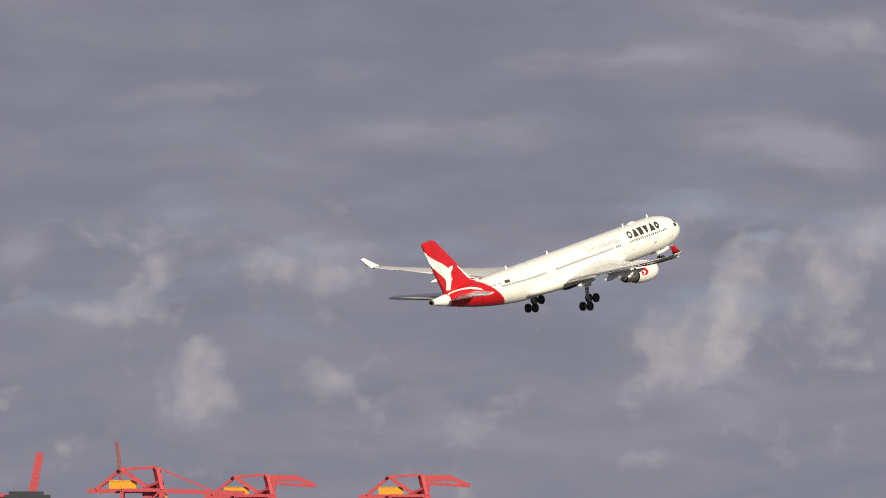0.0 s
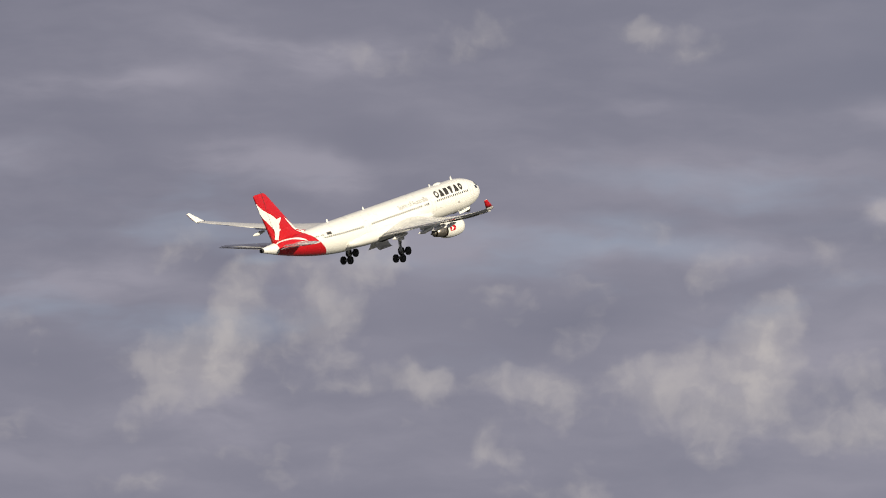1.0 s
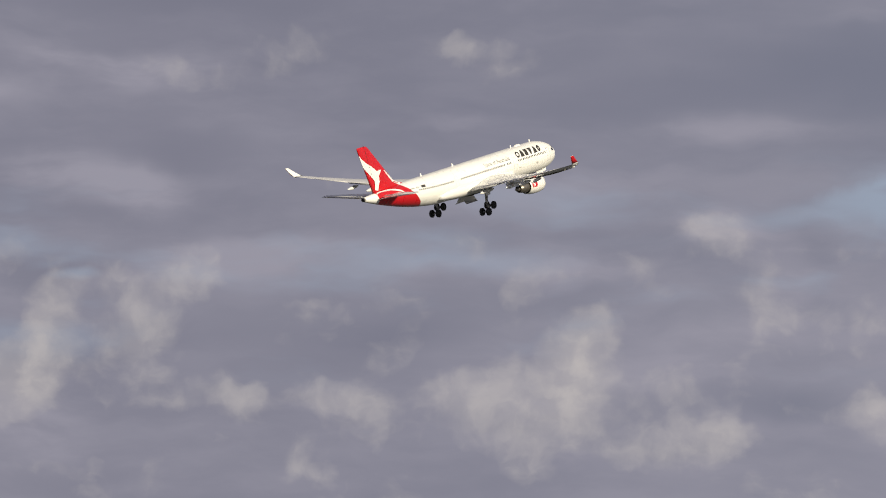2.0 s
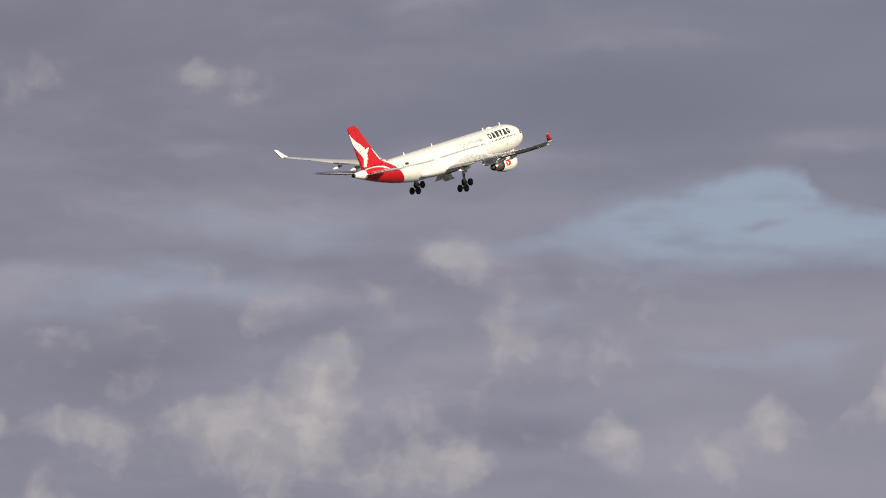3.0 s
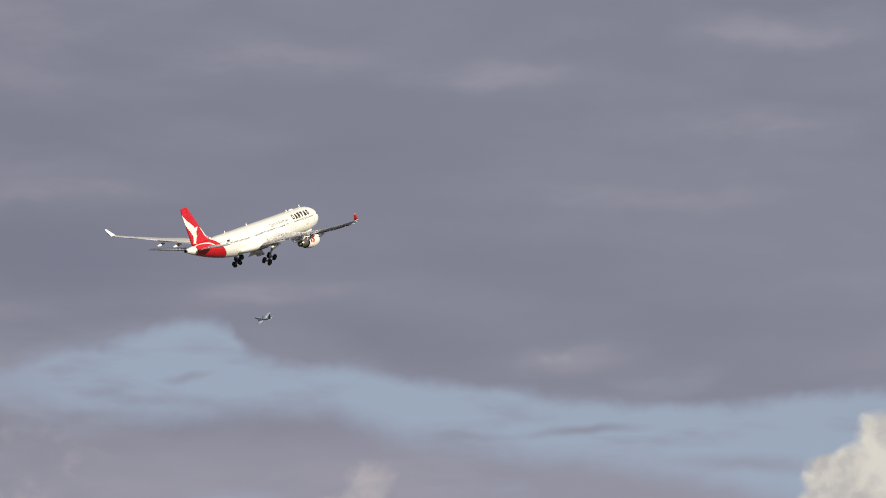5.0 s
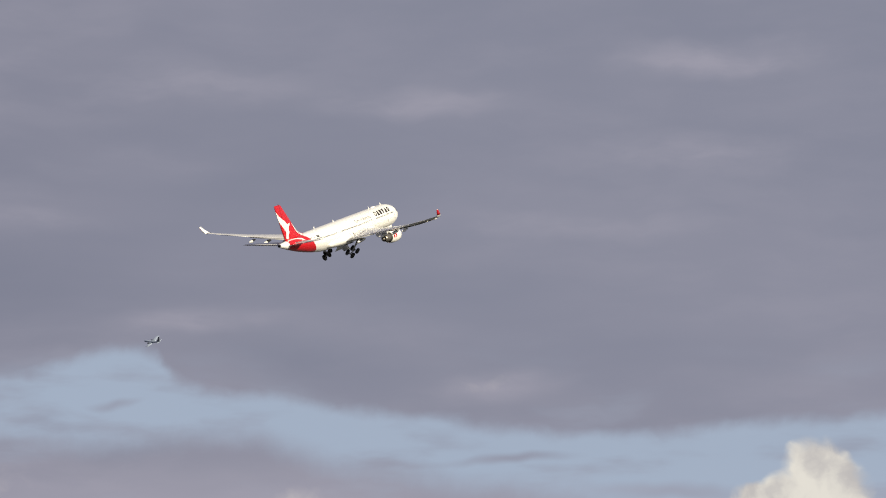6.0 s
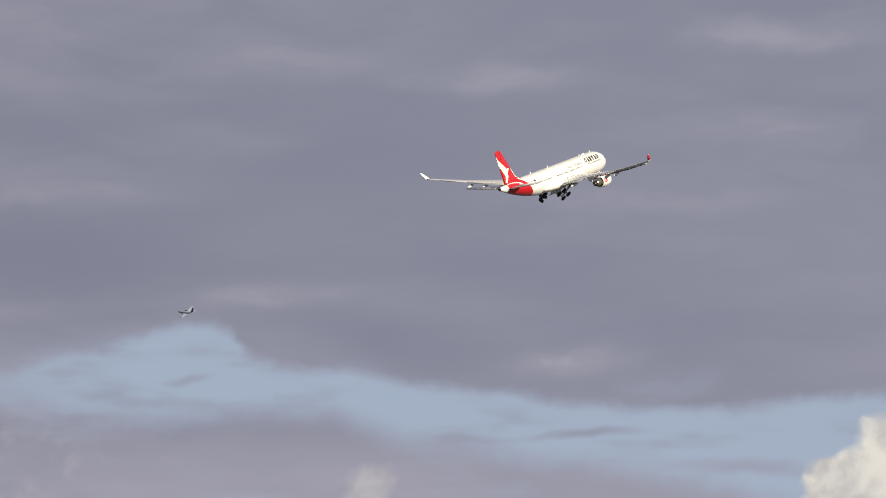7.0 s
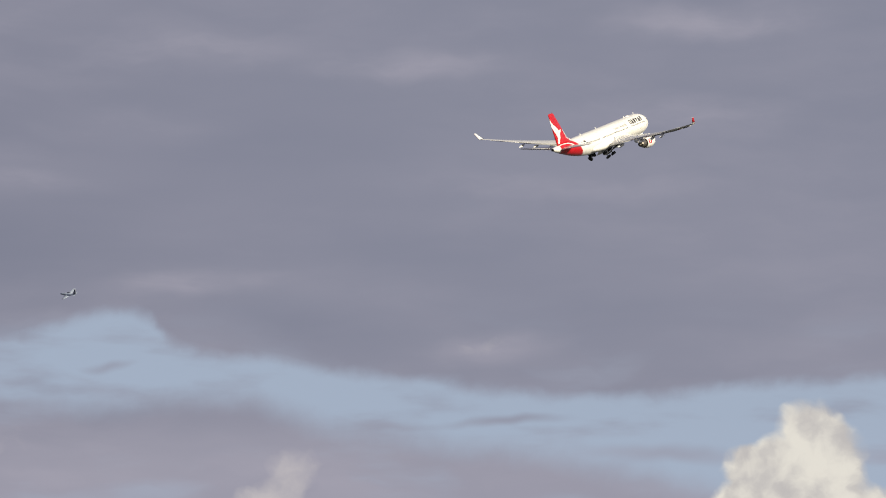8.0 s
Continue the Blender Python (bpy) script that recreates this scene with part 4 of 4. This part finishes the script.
def make_gull():
    gull = thing("gull", "grey and white gull with black wing tips in flight", "bird")
    bm = bmesh.new()
    turned(bm, ((0.125, 0.028), (0.10, 0.040), (0.06, 0.056), (0.0, 0.064), (-0.07, 0.055), (-0.14, 0.034), (-0.19, 0.018)), sides=20)
    body = part("body", bm, FEATHER, gull, "white feathered body")
    bm = bmesh.new()
    turned(bm, ((0.205, 0.004), (0.198, 0.018), (0.178, 0.031), (0.150, 0.034), (0.12, 0.030), (0.10, 0.032)), (0, 0, 0.012), sides=18)
    head = part("head", bm, FEATHER, gull, "white head")
    bm = bmesh.new()
    turned(bm, ((0.245, 0.002), (0.235, 0.007), (0.215, 0.009), (0.195, 0.012)), (0, 0, 0.006), sides=10)
    part("bill", bm, BILL, head, "dark red bill")
    for side in (1, -1):
        bm = bmesh.new()
        turned(bm, ((0.006, 0.001), (0.004, 0.004), (-0.004, 0.004), (-0.006, 0.001)), (0.178, side * 0.028, 0.02), sides=8)
        part("eye", bm, TIP, head)
    bm = bmesh.new()
    loft(bm, [[Vector((x, y, z)) for y, z in ((-w, 0.004), (w, 0.004), (w, -0.004), (-w, -0.004))] for x, w in ((-0.15, 0.02), (-0.22, 0.045), (-0.285, 0.055))])
    part("tail", bm, FEATHER, gull, "white fanned tail")
    for x, y in ((-0.12, 0.02), (-0.12, -0.02)):
        bm = bmesh.new()
        tube(bm, (x, y, -0.03), (x - 0.10, y, -0.022), 0.006, 0.004, 8)
        part("leg", bm, BILL, gull)
    wings = []
    for side in (1, -1):
        bm = bmesh.new()
        loft(bm, [airfoil((le, side * y, z), c, 0.07, 2, 0.06, 9) for y, le, c, z in ((0.0, 0.055, 0.160, 0), (0.09, 0.080, 0.160, 0.010), (0.15, 0.086, 0.150, 0.009), (0.21, 0.070, 0.120, 0.004))])
        wing = part("wing", bm, MANTLE, gull, "grey feathered wing")
        # flight feathers of the hand, each a blade
        for i in range(10):
            s = i / 9
            root = Vector((0.085 - 0.085 * (1 - s), side * (0.18 + 0.02 * s), 0.006))
            out = radians(52 + 20 * s)
            long = 0.12 + 0.12 * s
            tip = root + Vector((-math.cos(out) * long, side * math.sin(out) * long, -0.012 - 0.02 * s))
            for name, mat, q0, q1 in (("feather", FEATHER if s > 0.75 else MANTLE, 0.0, 0.62), ("feather_tip", TIP, 0.62, 0.93), ("feather_end", FEATHER, 0.93, 1.0)):
                if name != "feather" and s < 0.25:
                    q0, mat = (0.62, MANTLE)
                bm = bmesh.new()
                across = (tip - root).cross(Vector((0, 0, 1))).normalized()
                rows = []
                for q in (q0, (q0 + q1) / 2, q1):
                    c = root.lerp(tip, q)
                    w = 0.017 * (1.0 - max(0.0, q - 0.75) * 2.6)
                    rows.append([c + across * w + Vector((0, 0, 0.001 * i)), c + Vector((0, 0, 0.003 + 0.001 * i)), c - across * w + Vector((0, 0, 0.001 * i)), c + Vector((0, 0, -0.002 + 0.001 * i))])
                loft(bm, rows)
                part(name, bm, mat, wing)
        wing.location = (0.052, side * 0.035, 0.035)
        wings.append(wing)
    return gull, wings


gull, gull_wings = make_gull()


# ---- ground and port ----
def ground_material():
    m = bpy.data.materials.new("airfield_tarmac_and_grass")
    m.use_nodes = True
    k = Nodes(m.node_tree)
    at = k.add("ShaderNodeTexCoord").outputs["Object"]
    tint = k.mix(k.noise(at, 0.02, 5.0), (0.042, 0.050, 0.050, 1), (0.070, 0.073, 0.072, 1))
    tint = k.mix(k.noise(at, 0.9, 4.0), tint, (0.055, 0.060, 0.058, 1))
    shade = k.add("ShaderNodeBsdfPrincipled")
    k.put(shade, "Base Color", tint)
    k.put(shade, "Roughness", 0.9)
    k.add("ShaderNodeOutputMaterial", shade.outputs[0])
    return m


bm = bmesh.new()
count = 24
grid = [[bm.verts.new(((i / count - 0.5) * 24000, (j / count - 0.5) * 24000, 0)) for j in range(count + 1)] for i in range(count + 1)]
for i in range(count):
    for j in range(count):
        bm.faces.new((grid[i][j], grid[i + 1][j], grid[i + 1][j + 1], grid[i][j + 1]))
ground = part("ground", bm, ground_material())
tagged(ground, "flat tarmac and grass airfield reaching the horizon", "ground", kind="structure")


def make_crane(raised=0.0, flat_boom=False, paint=None):
    """Ship-to-shore crane: portal, girder with machine house, mast and boom; quay side towards +x."""
    paint = paint or CRANE_RED
    stubby = raised
    crane = thing("container_crane", "red quayside crane with its boom raised upright" if raised else "red quayside container crane with yellow machine house", "crane", "port cranes")
    for y in (-9, 9):
        for x in (-27.0, 0.0):
            bm = bmesh.new()
            beam(bm, (x, y, 0), (x, y * 0.92, 46), 2.4, 2.0)
            part("leg", bm, paint, crane, smooth=False)
        bm = bmesh.new()
        beam(bm, (-27, y, 16), (0, y, 16), 1.8, 2.2)
        beam(bm, (-27, y, 45), (0, y, 45), 1.8, 2.2)
        beam(bm, (-27, y, 17), (-1, y, 44), 1.1)
        part("portal_frame", bm, paint, crane, smooth=False)
        bm = bmesh.new()
        beam(bm, (-51, y * 0.45, 44.5), (4, y * 0.45, 44.5), 1.8, 3.0)
        part("girder", bm, paint, crane, smooth=False)
        if stubby:
            continue
        bm = bmesh.new()
        beam(bm, (0, y * 0.9, 45), (-3.5, y * 0.5, 60.0), 3.4, 3.4)
        beam(bm, (-1, y * 0.9, 51), (-12, y * 0.5, 46), 1.8, 1.8)
        part("mast", bm, paint, crane, smooth=False)
        bm = bmesh.new()
        beam(bm, (-45, y * 0.5, 45.5), (-28, y * 0.5, 59.5), 2.2, 2.2)
        beam(bm, (-28, y * 0.5, 59.5), (-8, y * 0.5, 46), 2.8, 2.8)
        beam(bm, (-28, y * 0.5, 59.5), (-3.5, y * 0.5, 61), 1.8, 1.8)
        part("back_stay", bm, paint, crane, smooth=False)
    bm = bmesh.new()
    for x, z in ((-27, 44.5), (0, 44.5)) if stubby else ((-27, 44.5), (0, 44.5), (-3.5, 60.2), (-28, 59.3)):
        beam(bm, (x, -8.5, z), (x, 8.5, z), 1.6, 1.8)
    part("cross_beam", bm, paint, crane, smooth=False)
    if not stubby:
        bm = bmesh.new()
        beam(bm, (-13, 0, 43.0), (3, 0, 43.0), 9.0, 6.0)
        beam(bm, (-9, 0, 46.0), (1, 0, 49.0), 7.0, 2.4)
        part("trolley_frame", bm, paint, crane, smooth=False)
        bm = bmesh.new()
        beam(bm, (-36, 0, 48.6), (-17, 0, 48.6), 8.0, 5.4)
        beam(bm, (-36.4, 0, 51.6), (-16.6, 0, 51.6), 8.6, 0.6)
        part("machine_house", bm, YELLOW, crane, "yellow machine house", smooth=False)
    for y in (-3.6, 3.6):
        bm = bmesh.new()
        if raised:
            wide = 1.0 if raised < 85 else 0.45
            beam(bm, (2, y * wide, 46), (8, y * wide, raised), 1.3 * wide, 2.4 * wide)
            beam(bm, (2 + 3.5 * wide, y * wide, 46), (8 + 3 * wide, y * wide, raised), 1.3 * wide, 2.0 * wide)
            for i in range(7):
                q, r = i / 7, (i + 1) / 7
                beam(bm, (2 + 6 * q, y * wide, 46 + (raised - 46) * q), (2 + 3.5 * wide + (6 - 0.5 * wide) * r, y * wide, 46 + (raised - 46) * r), 0.9 * wide)
        elif flat_boom:
            beam(bm, (4, y, 44.5), (58, y, 43.0), 1.8, 3.0)
            beam(bm, (-3.0, y, 60.5), (34, y, 45.5), 1.2, 1.2)
        else:
            beam(bm, (1, y, 46.5), (2.5, y, 57.5), 2.6, 3.6)
            beam(bm, (-3, y, 58.6), (20, y, 58.6), 2.0, 4.6)
            beam(bm, (19, y, 59.0), (34, y, 52.6), 1.8, 3.2)
            beam(bm, (2, y, 54.6), (34, y, 52.4), 1.6, 2.2)
        part("boom", bm, paint, crane, smooth=False)
    bm = bmesh.new()
    beam(bm, (1, 0, 41.0), (4.2, 0, 41.0), 2.6, 2.6)
    part("operator_cab", bm, YELLOW, crane, smooth=False)
    for y in (-9, 9):
        bm = bmesh.new()
        for x in (-27, 0):
            beam(bm, (x - 4, y, 1.2), (x + 4, y, 1.2), 1.6, 2.4)
        part("wheel_truck", bm, SLATE, crane, smooth=False)
    return crane


def toward(bearing, distance):
    """Place on the ground by its bearing, in degrees to the right of the y axis."""
    a = radians(bearing)
    return math.sin(a) * distance, math.cos(a) * distance


FAR = 4500.0
crane = make_crane()
x, y = toward(-7.955, FAR)
crane.matrix_basis = pose(x, y, 0, 0, 0, 8)
x, y = toward(-9.46, FAR)
copy_thing(crane, pose(x, y, 0, 0, 0, 8))
lowered = make_crane(flat_boom=True)
x, y = toward(-10.53, FAR - 420)
lowered.matrix_basis = pose(x, y, 0, 0, 0, 8)
upright = make_crane(raised=93.0, paint=CRANE_HAZED)
x, y = toward(-10.87, FAR + 350)
upright.matrix_basis = pose(x, y, 0, 0, 0, 170)
tower_crane = make_crane(raised=78.0)
x, y = toward(-11.83, FAR)
tower_crane.matrix_basis = pose(x, y, 0, 0, 0, 8)

bm = bmesh.new()
beam(bm, (-17, 0, 22.5), (17, 0, 22.5), 22, 45)
beam(bm, (17.2, 0, 20.5), (34, 0, 20.5), 18, 41)
beam(bm, (-14, 0, 46.3), (12, 0, 46.3), 14, 2.6)
silo = part("port_building", bm, SLATE, smooth=False)
tagged(silo, "dark slate port building with a plant room on its roof", "building")
x, y = toward(-11.83, FAR - 60)
silo.matrix_basis = pose(x, y, 0, 0, 0, 10)


def motions():
    walk(airliner, [(t, attitude(x, y, z, h, p, b)) for t, x, y, z, h, p, b in FLIGHT])
    # main gear folds inwards, seconds and degrees
    for leg, side in ((port_gear, 1), (starboard_gear, -1)):
        x, y, z = leg.location
        walk(leg, [(t, pose(x, y, z, -side * a * (0.92 if side == 1 else 1.0))) for t, a in ((0, 0), (3.7, 0), (4.5, 15), (5.8, 32), (6.5, 39), (7.0, 43), (8.0, 51))])
    # the bay doors swing down at the start
    for door, side in ((port_door, 1), (starboard_door, -1)):
        x, y, z = door.location
        walk(door, [(t, pose(x, y, z, side * a)) for t, a in ((0, 52), (0.2, 30), (0.45, 4), (0.7, 0), (8, 0))])
    x, y, z = nose_gear.location
    walk(nose_gear, [(t, pose(x, y, z, 0, -a)) for t, a in ((0, 20), (1.2, 75), (2.0, 98), (8.0, 98))])
    walk(small_plane, [(t, attitude(*place(t), -50, 7, -34)) for t in (0, 2, 4, 6, 8)])
    # the gull crosses close by, from right to left
    rows = []
    for t in (0, 4.0, 6.5, 7.5, 7.7, 7.8, 7.9, 8.0):
        rows.append((t, spot(1411 - 8200 * (t - 7.8), 1 - 80 * (t - 7.8), 24.5) @ pose(0, 0, 0, -22, 9, 180)))
    walk(gull, rows)
    for wing, side in zip(gull_wings, (1, -1)):
        base = wing.location.copy()
        beat = [(0, -20)] + [(7.0 + 0.2 * i, 30 if i % 2 else -20) for i in range(3)] + [(7.6, 20), (7.8, -30), (7.9, -26), (8.0, 10)]
        walk(wing, [(t, pose(*base, side * a)) for t, a in beat])


def place(t):
    """The small plane draws away to the left."""
    far = 4250 + 20 * t
    a = radians(5.913 - 0.379 * (t - 3.5))
    e = 0.06 + (1.55 + 0.08 * (t - 3.5)) / 103.3
    return EYE[0] + math.sin(a) * far, EYE[1] + math.cos(a) * far, EYE[2] + math.tan(e) * far


def spot(right, down, far):
    """A place far metres off, by its offset from the axis of the lens at t."""
    a, e = radians(7.71), radians(4.965)
    m = pose(*EYE, math.degrees(e) + 90, 0, -math.degrees(a))
    k = far / 10330
    return Matrix.Translation(m @ Vector(((right - 784) * k, (441 - down) * k, -far))) @ pose(0, 0, 0, 0, 0, -math.degrees(a))


motions()
